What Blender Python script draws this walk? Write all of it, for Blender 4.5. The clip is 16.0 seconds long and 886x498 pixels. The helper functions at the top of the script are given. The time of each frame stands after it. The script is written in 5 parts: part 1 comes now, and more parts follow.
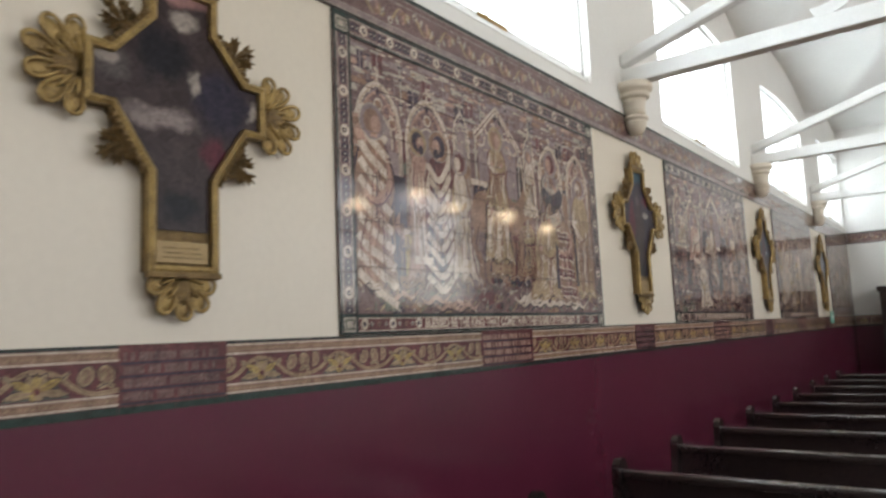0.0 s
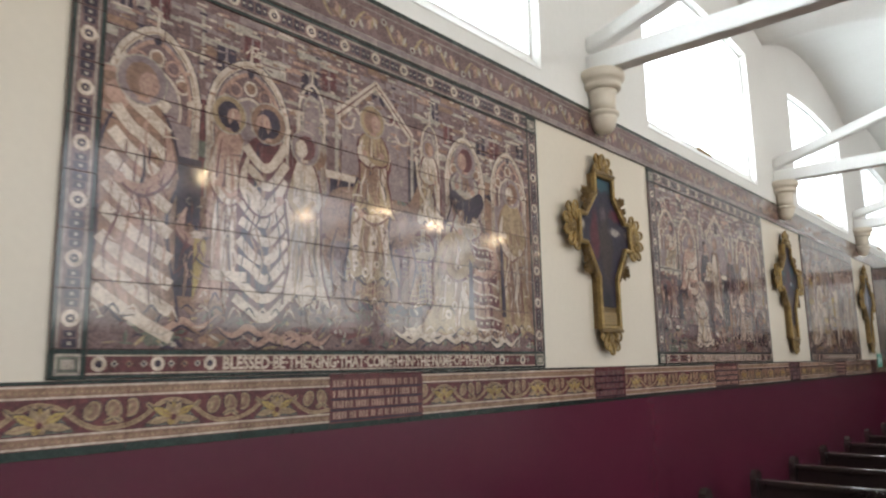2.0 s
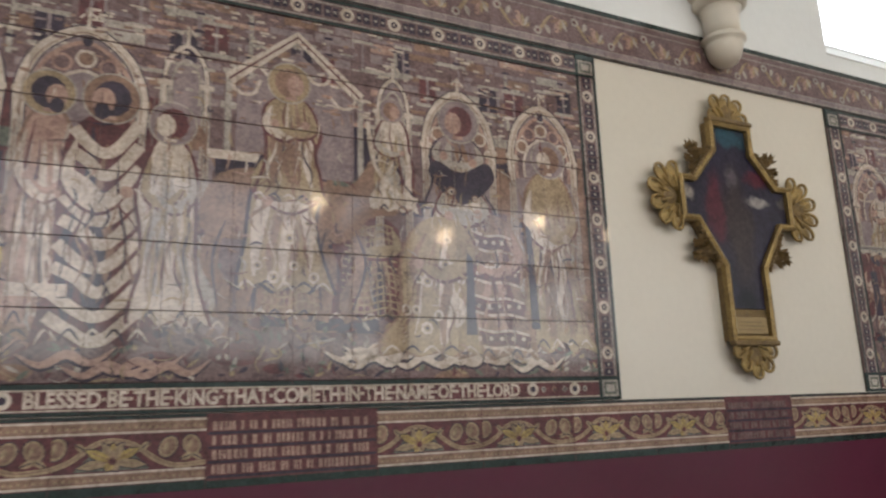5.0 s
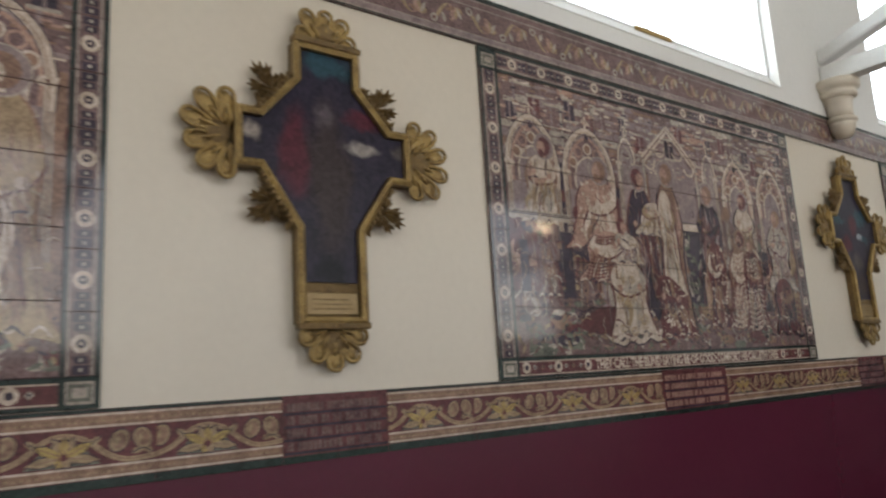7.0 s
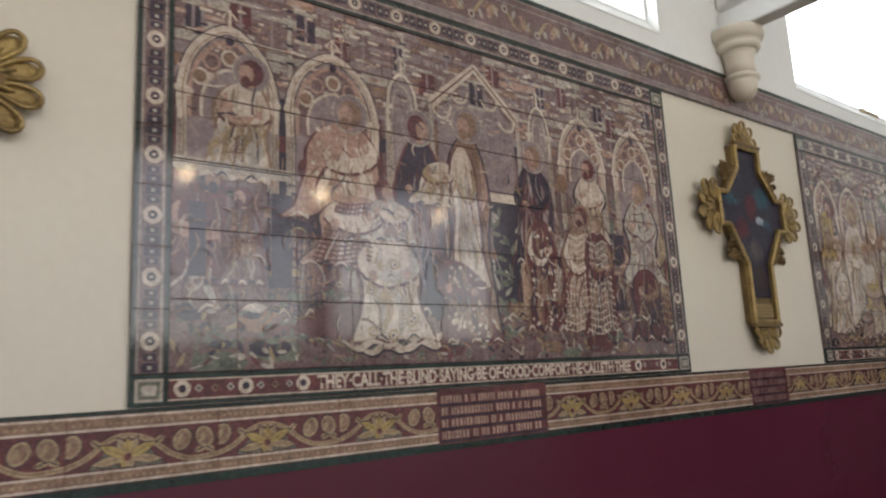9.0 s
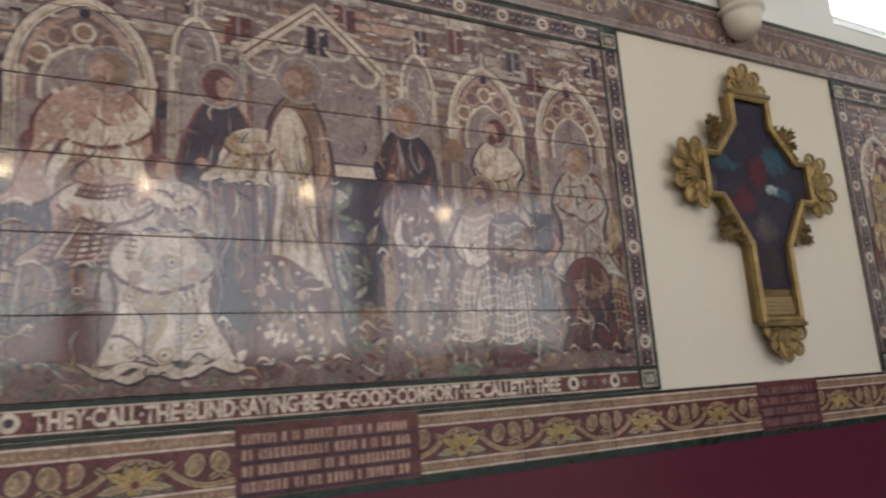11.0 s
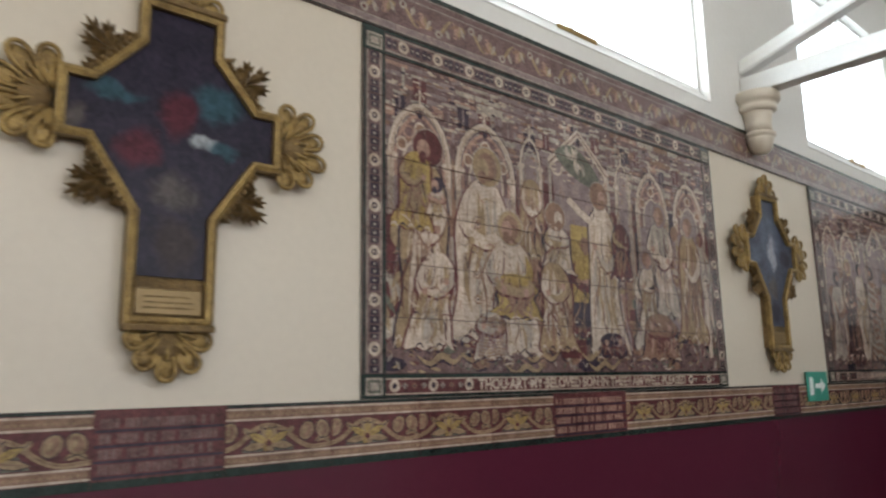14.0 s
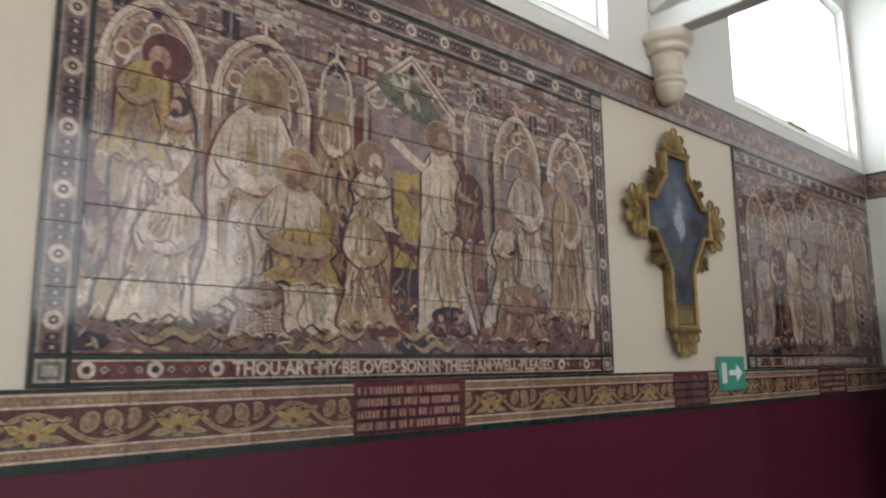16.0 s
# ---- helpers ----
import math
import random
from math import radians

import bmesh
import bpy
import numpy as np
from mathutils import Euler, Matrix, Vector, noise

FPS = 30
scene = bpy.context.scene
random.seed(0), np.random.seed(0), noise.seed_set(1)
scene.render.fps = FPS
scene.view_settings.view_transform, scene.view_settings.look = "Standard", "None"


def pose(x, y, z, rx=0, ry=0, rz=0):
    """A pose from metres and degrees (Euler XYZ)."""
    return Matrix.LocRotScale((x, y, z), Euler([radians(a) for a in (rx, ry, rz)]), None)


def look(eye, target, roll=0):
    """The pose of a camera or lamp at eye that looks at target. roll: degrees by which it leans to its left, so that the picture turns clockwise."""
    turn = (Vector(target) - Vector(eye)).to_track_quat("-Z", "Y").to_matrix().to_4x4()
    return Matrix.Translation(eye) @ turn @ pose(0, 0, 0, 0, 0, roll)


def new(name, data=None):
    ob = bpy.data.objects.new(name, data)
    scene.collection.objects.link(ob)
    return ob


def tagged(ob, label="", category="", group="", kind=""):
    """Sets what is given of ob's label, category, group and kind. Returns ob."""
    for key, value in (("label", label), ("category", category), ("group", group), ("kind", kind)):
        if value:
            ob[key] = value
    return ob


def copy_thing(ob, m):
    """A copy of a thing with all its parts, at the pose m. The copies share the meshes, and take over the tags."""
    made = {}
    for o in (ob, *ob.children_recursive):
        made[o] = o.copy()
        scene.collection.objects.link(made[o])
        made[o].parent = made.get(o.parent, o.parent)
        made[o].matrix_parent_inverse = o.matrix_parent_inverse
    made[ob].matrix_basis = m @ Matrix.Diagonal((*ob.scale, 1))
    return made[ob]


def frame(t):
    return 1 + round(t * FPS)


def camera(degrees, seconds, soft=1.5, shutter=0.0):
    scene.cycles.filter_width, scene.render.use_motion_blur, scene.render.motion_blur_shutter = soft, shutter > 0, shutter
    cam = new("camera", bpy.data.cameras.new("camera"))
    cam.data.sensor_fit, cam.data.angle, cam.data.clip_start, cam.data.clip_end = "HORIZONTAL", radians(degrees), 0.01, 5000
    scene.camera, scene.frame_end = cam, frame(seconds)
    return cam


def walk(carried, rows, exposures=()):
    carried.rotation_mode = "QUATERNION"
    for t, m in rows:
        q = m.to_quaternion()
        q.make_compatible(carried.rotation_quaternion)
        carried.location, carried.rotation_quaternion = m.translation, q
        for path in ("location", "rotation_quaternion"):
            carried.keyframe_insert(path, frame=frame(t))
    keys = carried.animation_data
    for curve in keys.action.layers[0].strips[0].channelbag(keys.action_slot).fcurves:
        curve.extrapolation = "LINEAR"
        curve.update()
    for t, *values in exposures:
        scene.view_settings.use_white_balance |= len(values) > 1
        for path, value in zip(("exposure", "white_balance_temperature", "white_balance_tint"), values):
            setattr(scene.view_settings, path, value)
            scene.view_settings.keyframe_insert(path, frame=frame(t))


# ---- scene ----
cam = camera(63.8, 16.0, soft=2.3, shutter=0.5)
PATH = [
    (0, (1.731, -0.627, 1.449), (0.534, 0.957, 1.688), -2.6),
    (0.5, (1.706, -0.361, 1.471), (0.558, 1.248, 1.774), -2.5),
    (1, (1.747, -0.07, 1.466), (0.607, 1.545, 1.769), -2.2),
    (1.5, (1.812, 0.158, 1.479), (0.54, 1.67, 1.79), -3.4),
    (2, (1.769, 0.421, 1.477), (0.475, 1.912, 1.802), -1.1),
    (2.5, (1.738, 0.641, 1.478), (0.437, 2.12, 1.824), -2.4),
    (3, (1.781, 0.871, 1.481), (0.397, 2.275, 1.818), -2.4),
    (3.2, (1.815, 0.96, 1.501), (0.343, 2.27, 1.844), -1.9),
    (5.3, (1.8, 1.8, 1.457), (0.039, 2.645, 1.89), -1.9),
    (5.5, (1.778, 1.908, 1.466), (0.037, 2.797, 1.891), -0.9),
    (6, (1.854, 2.219, 1.479), (0.154, 3.203, 1.856), -2.1),
    (6.5, (1.789, 2.503, 1.51), (0.164, 3.599, 1.907), -0.4),
    (7, (1.765, 2.783, 1.486), (0.191, 3.965, 1.838), -3.4),
    (7.5, (1.824, 3.061, 1.489), (0.235, 4.225, 1.836), -1.9),
    (8, (1.779, 3.36, 1.472), (0.189, 4.53, 1.791), -0.8),
    (8.5, (1.653, 3.643, 1.499), (0.111, 4.867, 1.85), -1.7),
    (8.7, (1.661, 3.75, 1.499), (0.122, 4.979, 1.846), -2.5),
    (10.8, (1.576, 4.691, 1.506), (-0.137, 5.647, 1.894), -3.3),
    (11, (1.593, 4.786, 1.503), (-0.126, 5.732, 1.892), -4.0),
    (11.5, (1.658, 5.01, 1.524), (-0.069, 5.938, 1.919), -2.9),
    (12, (1.677, 5.303, 1.502), (-0.014, 6.306, 1.869), -2.4),
    (12.5, (1.638, 5.588, 1.52), (0.062, 6.759, 1.901), -1.5),
    (13, (1.67, 5.855, 1.494), (0.178, 7.13, 1.88), -2.3),
    (13.5, (1.742, 6.072, 1.523), (0.227, 7.323, 1.895), -1.8),
    (14, (1.725, 6.319, 1.51), (0.23, 7.595, 1.874), -1.0),
    (14.5, (1.686, 6.542, 1.516), (0.233, 7.867, 1.88), 0.0),
    (15, (1.688, 6.734, 1.495), (0.244, 8.077, 1.824), -2.5),
    (15.5, (1.714, 6.945, 1.515), (0.226, 8.24, 1.846), -0.4),
    (16, (1.697, 7.128, 1.503), (0.22, 8.438, 1.822), -0.6),
]
walk(cam, [(t, look(e, g, r)) for t, e, g, r in PATH],
     exposures=((0, 0.73), (3, 0.85), (5.5, 0.58), (7, 0.42), (8.5, 0.6), (11.5, 0.68), (14, 0.72), (16, 0.78)))

# ---- light ----
world = bpy.data.worlds.new("world")
scene.world = world
world.use_nodes = True
wn = world.node_tree
sky = wn.nodes.new("ShaderNodeTexSky")
sky.sky_type, sky.sun_disc, sky.sun_elevation, sky.sun_rotation = "NISHITA", False, radians(38), radians(200)
wn.links.new(sky.outputs[0], wn.nodes["Background"].inputs[0])
wn.nodes["Background"].inputs[1].default_value = 0.15

PERIOD = 3.2
WIN_Y = [(1.19 + PERIOD * k, 3.21 + PERIOD * k) for k in range(-1, 4)]
WIN_Y[4] = (10.76, 12.58)
SILL, HEAD, RISE = 2.93, 4.03, 0.05
END_Y, BACK_Y, EAST_X = 12.64, -4.0, 6.4


def window_lamp(name, m, w, h, watts, col):
    d = bpy.data.lights.new(name, "AREA")
    d.shape, d.size, d.size_y, d.energy, d.color = "RECTANGLE", w, h, watts, col
    ob = new(name, d)
    ob.matrix_world = m
    return ob


for a, b in WIN_Y:
    window_lamp("daylight", look((-0.42, (a + b) / 2, 3.85), (2, (a + b) / 2, 3.85)), 3.18, 2.6, 150 if b < 12 else 100, (0.87, 0.955, 1.0))
# added fill: unseen lamps, oversized to veil the glazed tiles softly
EAST_GAPS = [0.2 + 3.2 * k for k in range(-1, 4)]
for y in EAST_GAPS:
    window_lamp("fill_east", look((EAST_X + 0.35, y, 3.1), (0, y, 2.9)), 3.0, 2.1, 36, (1.0, 0.94, 0.90))

# ---- materials ----


def mat(name, col, rough=0.5, metal=0.0, col2=None, scale=6.0, fine=60.0, bump=0.1, detail=0.35, coat=0.0, rand=0.0, spec=0.5):
    m = bpy.data.materials.new(name)
    m.use_nodes = True
    t = m.node_tree
    p = t.nodes["Principled BSDF"]
    p.inputs["Roughness"].default_value, p.inputs["Metallic"].default_value = rough, metal
    p.inputs["Coat Weight"].default_value, p.inputs["Coat Roughness"].default_value = coat, 0.06
    p.inputs["Specular IOR Level"].default_value = spec
    geo = t.nodes.new("ShaderNodeNewGeometry")
    n1, n2 = t.nodes.new("ShaderNodeTexNoise"), t.nodes.new("ShaderNodeTexNoise")
    for n, s in ((n1, scale), (n2, fine)):
        n.inputs["Scale"].default_value, n.inputs["Detail"].default_value = s, 4
        t.links.new(geo.outputs["Position"], n.inputs["Vector"])
    mix = t.nodes.new("ShaderNodeMix")
    mix.data_type = "RGBA"
    c2 = col2 or tuple(c * 0.72 for c in col)
    mix.inputs[6].default_value, mix.inputs[7].default_value = (*col, 1), (*c2, 1)
    add = t.nodes.new("ShaderNodeMath")
    add.operation = "ADD"
    ramp = t.nodes.new("ShaderNodeMapRange")
    ramp.inputs[1].default_value, ramp.inputs[2].default_value = 0.7, 1.35
    mul = t.nodes.new("ShaderNodeMath")
    mul.operation = "MULTIPLY_ADD"
    mul.inputs[1].default_value, mul.inputs[2].default_value = detail * 2, 0.5 - detail
    t.links.new(n2.outputs[0], mul.inputs[0])
    t.links.new(n1.outputs[0], add.inputs[0])
    t.links.new(mul.outputs[0], add.inputs[1])
    t.links.new(add.outputs[0], ramp.inputs[0])
    t.links.new(ramp.outputs[0], mix.inputs[0])
    out = mix.outputs[2]
    if rand:
        oi = t.nodes.new("ShaderNodeObjectInfo")
        mr = t.nodes.new("ShaderNodeMapRange")
        mr.inputs[3].default_value, mr.inputs[4].default_value = 1 - rand, 1 + rand
        hsv = t.nodes.new("ShaderNodeHueSaturation")
        t.links.new(oi.outputs["Random"], mr.inputs[0])
        t.links.new(mr.outputs[0], hsv.inputs["Value"])
        t.links.new(out, hsv.inputs["Color"])
        out = hsv.outputs[0]
    t.links.new(out, p.inputs["Base Color"])
    if bump:
        b = t.nodes.new("ShaderNodeBump")
        b.inputs["Strength"].default_value, b.inputs["Distance"].default_value = bump, 0.01
        t.links.new(add.outputs[0], b.inputs["Height"])
        t.links.new(b.outputs[0], p.inputs["Normal"])
    return m


def glaze(name, col, col2=None, scale=24.0, fine=120.0):
    return mat(name, col, 0.085, 0, tuple(c * 0.72 for c in col2), scale, fine, 0.006, 0.75, 0.0, 0.1, 0.55)


PLASTER = mat("cream_wall_paint", (0.635, 0.57, 0.47), 0.38, 0, (0.585, 0.523, 0.43), 1.2, 40, 0.04)
WHITE = mat("white_plaster", (0.76, 0.755, 0.73), 0.6, 0, (0.70, 0.695, 0.67), 1.5, 30, 0.06)
BEAMWHITE = mat("white_beam_paint", (0.78, 0.78, 0.76), 0.4, 0, (0.70, 0.70, 0.69), 3, 50, 0.05)
DADO = mat("maroon_gloss_paint", (0.095, 0.016, 0.033), 0.2, 0, (0.078, 0.013, 0.028), 1.4, 45, 0.03, 0.2)
FLOORM = mat("dark_floor_boards", (0.13, 0.075, 0.045), 0.35, 0, (0.09, 0.05, 0.03), 2, 40)
PEWM = mat("dark_varnished_wood", (0.022, 0.015, 0.016), 0.14, 0, (0.034, 0.023, 0.021), 3, 70, 0.03, 0.35, 0.4)
GILT = mat("old_gilt", (0.42, 0.29, 0.105), 0.38, 0.5, (0.13, 0.08, 0.032), 18, 140, 0.5, 0.5)
GILTDARK = mat("tarnished_gilt", (0.25, 0.16, 0.06), 0.45, 0.4, (0.075, 0.048, 0.022), 25, 160, 0.6, 0.5)
PLATE = mat("pale_gilt_plate", (0.30, 0.21, 0.095), 0.45, 0.35, (0.22, 0.15, 0.065), 10, 80, 0.1)
GROUT = mat("dark_grout", (0.035, 0.025, 0.025), 0.8)


def oil_picture(name, ground, patches, seed):
    """Varnished oil paint: a dark ground and soft-edged patches (colour, across, up, half width, half height)."""
    m = bpy.data.materials.new(name)
    m.use_nodes = True
    t = m.node_tree
    p = t.nodes["Principled BSDF"]
    p.inputs["Roughness"].default_value, p.inputs["Specular IOR Level"].default_value = 0.3, 0.14
    tc, n = t.nodes.new("ShaderNodeTexCoord"), t.nodes.new("ShaderNodeTexNoise")
    n.noise_dimensions = "4D"
    n.inputs["W"].default_value, n.inputs["Scale"].default_value, n.inputs["Detail"].default_value = seed, 13.0, 6.0
    t.links.new(tc.outputs["Object"], n.inputs["Vector"])
    warp = t.nodes.new("ShaderNodeVectorMath")
    warp.operation = "MULTIPLY_ADD"
    warp.inputs[1].default_value = (0.0, 0.11, 0.11)
    t.links.new(n.outputs[1], warp.inputs[0])
    t.links.new(tc.outputs["Object"], warp.inputs[2])
    first_, col = t.nodes.new("ShaderNodeMix"), None
    first_.data_type = "RGBA"
    first_.inputs[6].default_value, first_.inputs[7].default_value = (*(c * 0.55 for c in ground), 1), (*(c * 1.5 for c in ground), 1)
    t.links.new(n.outputs[0], first_.inputs[0])
    col = first_.outputs[2]
    for c, u, v, ru, rv in patches:
        d, k, ln, mr, mx = (t.nodes.new("ShaderNode" + q) for q in ("VectorMath", "VectorMath", "VectorMath", "MapRange", "Mix"))
        d.operation, k.operation, ln.operation, mx.data_type = "SUBTRACT", "MULTIPLY", "LENGTH", "RGBA"
        d.inputs[1].default_value = (0, u + 0.055, v - 1.5 + 0.055)
        k.inputs[1].default_value = (0, 1 / ru, 1 / rv)
        mr.interpolation_type = "SMOOTHSTEP"
        mr.inputs[1].default_value, mr.inputs[2].default_value, mr.inputs[3].default_value, mr.inputs[4].default_value = 0.5, 1.25, 0.95, 0.0
        mx.inputs[7].default_value = (*c, 1)
        t.links.new(warp.outputs[0], d.inputs[0])
        t.links.new(d.outputs[0], k.inputs[0])
        t.links.new(k.outputs[0], ln.inputs[0])
        t.links.new(ln.outputs["Value"], mr.inputs[0])
        t.links.new(mr.outputs[0], mx.inputs[0])
        t.links.new(col, mx.inputs[6])
        col = mx.outputs[2]
    brush, br, tone = t.nodes.new("ShaderNodeTexNoise"), t.nodes.new("ShaderNodeMapRange"), t.nodes.new("ShaderNodeHueSaturation")
    brush.inputs["Scale"].default_value, brush.inputs["Detail"].default_value, brush.inputs["Distortion"].default_value = 38.0, 5.0, 1.2
    br.inputs[1].default_value, br.inputs[2].default_value, br.inputs[3].default_value, br.inputs[4].default_value = 0.3, 0.7, 0.68, 1.4
    t.links.new(tc.outputs["Object"], brush.inputs["Vector"])
    t.links.new(brush.outputs[0], br.inputs[0])
    t.links.new(br.outputs[0], tone.inputs["Value"])
    t.links.new(col, tone.inputs["Color"])
    t.links.new(tone.outputs[0], p.inputs["Base Color"])
    return m


NAVY, BLACK, UMB, WINE, ASH, BONE, TEAL, MIST = (0.022, 0.018, 0.032), (0.010, 0.009, 0.013), (0.038, 0.026, 0.026), (0.075, 0.014, 0.024), (0.075, 0.062, 0.06), (0.27, 0.23, 0.20), (0.026, 0.065, 0.085), (0.09, 0.11, 0.155)
PICTURES = [
    oil_picture("oil_picture_dusk", UMB, [((0.24, 0.13, 0.12), 0, 2.42, 0.08, 0.04), (BONE, 0.0, 2.345, 0.05, 0.03), (BLACK, -0.06, 2.23, 0.09, 0.08), (NAVY, 0.13, 2.14, 0.11, 0.10), (BONE, 0.035, 2.18, 0.022, 0.045),
                                        (ASH, -0.20, 2.17, 0.05, 0.05), (BONE, -0.22, 2.20, 0.03, 0.025), (BONE, 0.235, 2.13, 0.018, 0.035), ((0.20, 0.16, 0.15), -0.06, 2.06, 0.11, 0.035), (WINE, 0.10, 1.99, 0.045, 0.06), (BLACK, 0.0, 1.82, 0.07, 0.06)], 1.0),
    oil_picture("oil_picture_wine", NAVY, [(TEAL, 0, 2.39, 0.09, 0.045), (WINE, -0.10, 2.12, 0.05, 0.13), (UMB, 0.0, 2.05, 0.075, 0.24), ((0.09, 0.07, 0.08), -0.01, 2.24, 0.04, 0.05), (WINE, 0.11, 2.24, 0.06, 0.03), ((0.26, 0.23, 0.21), 0.12, 2.155, 0.06, 0.025),
                                          (BONE, -0.22, 2.16, 0.03, 0.03), (NAVY, 0.16, 2.08, 0.08, 0.04), (ASH, 0.235, 2.16, 0.02, 0.03), (BLACK, 0, 1.79, 0.06, 0.05)], 2.4),
    oil_picture("oil_picture_blue", NAVY, [(TEAL, 0.10, 2.21, 0.07, 0.05), (TEAL, -0.16, 2.19, 0.07, 0.02), (WINE, 0.0, 2.17, 0.05, 0.06), ((0.30, 0.33, 0.35), 0.07, 2.10, 0.045, 0.022), (TEAL, 0.12, 2.09, 0.04, 0.02), (ASH, -0.23, 2.10, 0.025, 0.04),
                                          (WINE, -0.08, 2.06, 0.05, 0.05), (ASH, 0.0, 1.96, 0.06, 0.05), (UMB, 0.0, 1.83, 0.06, 0.07)], 3.1),
    oil_picture("oil_picture_mist", (0.05, 0.06, 0.09), [(MIST, 0, 2.22, 0.12, 0.16), ((0.34, 0.35, 0.40), 0.02, 2.14, 0.045, 0.10), (MIST, -0.16, 2.12, 0.06, 0.05), (NAVY, 0.16, 2.12, 0.06, 0.05), (ASH, 0.0, 1.95, 0.05, 0.06), (NAVY, 0, 1.82, 0.06, 0.06)], 4.6)]

INKS = [glaze("glaze_mauve_brown", (0.20, 0.128, 0.12), (0.11, 0.062, 0.062)),
        glaze("glaze_cream", (0.60, 0.485, 0.40), (0.46, 0.35, 0.265)),
        glaze("glaze_maroon", (0.139, 0.048, 0.048), (0.079, 0.029, 0.032)),
        glaze("glaze_ochre", (0.42, 0.30, 0.11), (0.28, 0.18, 0.07)),
        glaze("glaze_violet_black", (0.053, 0.037, 0.055), (0.029, 0.021, 0.032)),
        glaze("glaze_grey_green", (0.165, 0.165, 0.125), (0.079, 0.077, 0.066)),
        glaze("glaze_rose", (0.43, 0.27, 0.21), (0.30, 0.17, 0.135)),
        glaze("glaze_brown", (0.290, 0.172, 0.119), (0.172, 0.099, 0.073)),
        glaze("glaze_dark_green", (0.026, 0.042, 0.036), (0.015, 0.024, 0.022)),
        glaze("glaze_pale_grey", (0.43, 0.365, 0.305), (0.29, 0.235, 0.20)),
        glaze("glaze_sand", (0.37, 0.265, 0.16), (0.26, 0.175, 0.105)),
        glaze("glaze_lilac_grey", (0.29, 0.215, 0.205), (0.205, 0.145, 0.145))]
MAUVE, CREAM, MAROON, OCHRE, DARK, GREEN, ROSE, BROWN, LINE, PALE, SAND, LILAC = range(12)

GLASS = bpy.data.materials.new("window_glass")
GLASS.use_nodes = True
gp = GLASS.node_tree.nodes["Principled BSDF"]
gp.inputs["Base Color"].default_value = (0.95, 0.97, 0.97, 1)
gp.inputs["Transmission Weight"].default_value, gp.inputs["Roughness"].default_value = 1.0, 0.02
BULB = bpy.data.materials.new("lit_bulb")
BULB.use_nodes = True
bp_ = BULB.node_tree.nodes["Principled BSDF"]
bp_.inputs["Emission Color"].default_value, bp_.inputs["Emission Strength"].default_value = (1.0, 0.74, 0.45, 1), 85
BRASS = mat("aged_brass", (0.4, 0.27, 0.1), 0.35, 0.9)
SIGNGREEN = mat("sign_green", (0.05, 0.30, 0.22), 0.3, 0, (0.045, 0.27, 0.20), 4, 30, 0)
SIGNWHITE = mat("sign_white", (0.75, 0.78, 0.75), 0.4, 0, (0.7, 0.73, 0.7), 4, 30, 0)

# ---- mesh helpers ----


def mesh_from(name, verts, faces, mats, idx=None, smooth=False):
    me = bpy.data.meshes.new(name)
    me.from_pydata(verts, [], faces)
    for m in mats:
        me.materials.append(m)
    if idx:
        me.polygons.foreach_set("material_index", idx)
    if smooth:
        me.polygons.foreach_set("use_smooth", [True] * len(faces))
    me.update()
    return me


def part(name, bm, material, parent=None, label="", smooth=False):
    """Links a bmesh as one mesh object under a thing or a part."""
    me = bpy.data.meshes.new(name)
    bmesh.ops.recalc_face_normals(bm, faces=bm.faces[:])
    bm.to_mesh(me)
    bm.free()
    for m in (material if isinstance(material, (list, tuple)) else [material]):
        me.materials.append(m)
    if smooth:
        me.polygons.foreach_set("use_smooth", [True] * len(me.polygons))
    ob = new(name, me)
    ob.parent = parent
    if label:
        ob["label"] = label
    return ob


def box(bm, x0, x1, y0, y1, z0, z1, bevel=0.0):
    r = bmesh.ops.create_cube(bm, size=1)
    for v in r["verts"]:
        v.co = Vector((x0 + (v.co.x + 0.5) * (x1 - x0), y0 + (v.co.y + 0.5) * (y1 - y0), z0 + (v.co.z + 0.5) * (z1 - z0)))
    if bevel:
        es = list({e for v in r["verts"] for e in v.link_edges})
        bmesh.ops.bevel(bm, geom=es, offset=bevel, segments=2, affect="EDGES", profile=0.6)
    return bm


def boxes(*rows, bevel=0.0):
    bm = bmesh.new()
    for r in rows:
        box(bm, *r, bevel=bevel)
    return bm


def empty(name, x, y, z):
    ob = new(name)
    ob.location = (x, y, z)
    ob.empty_display_size = 0.1
    return ob


def lathe(bm, profile, cx, cy, seg=28):
    rings = []
    for r, z in profile:
        rings.append([bm.verts.new((cx + r * math.cos(2 * math.pi * i / seg), cy + r * math.sin(2 * math.pi * i / seg), z)) for i in range(seg)])
    for a, b in zip(rings, rings[1:]):
        for i in range(seg):
            bm.faces.new((a[i], a[(i + 1) % seg], b[(i + 1) % seg], b[i]))
    bm.faces.new(rings[0]), bm.faces.new(rings[-1])
    return bm


def prism(bm, pts, x0, x1):
    """A plate in the plane of the wall: outline in (y, z), from x0 to x1."""
    a = [bm.verts.new((x0, p[0], p[1])) for p in pts]
    b = [bm.verts.new((x1, p[0], p[1])) for p in pts]
    n = len(pts)
    bm.faces.new(b), bm.faces.new(a[::-1])
    for i in range(n):
        bm.faces.new((a[i], a[(i + 1) % n], b[(i + 1) % n], b[i]))
    return bm


def blob(bm, c, r, seg=8, rings=6):
    m = Matrix.Translation(c) @ Matrix.Diagonal((*r, 1))
    bmesh.ops.create_uvsphere(bm, u_segments=seg, v_segments=rings, radius=1, matrix=m)
    return bm


# ---- drawing on glazed tiles ----


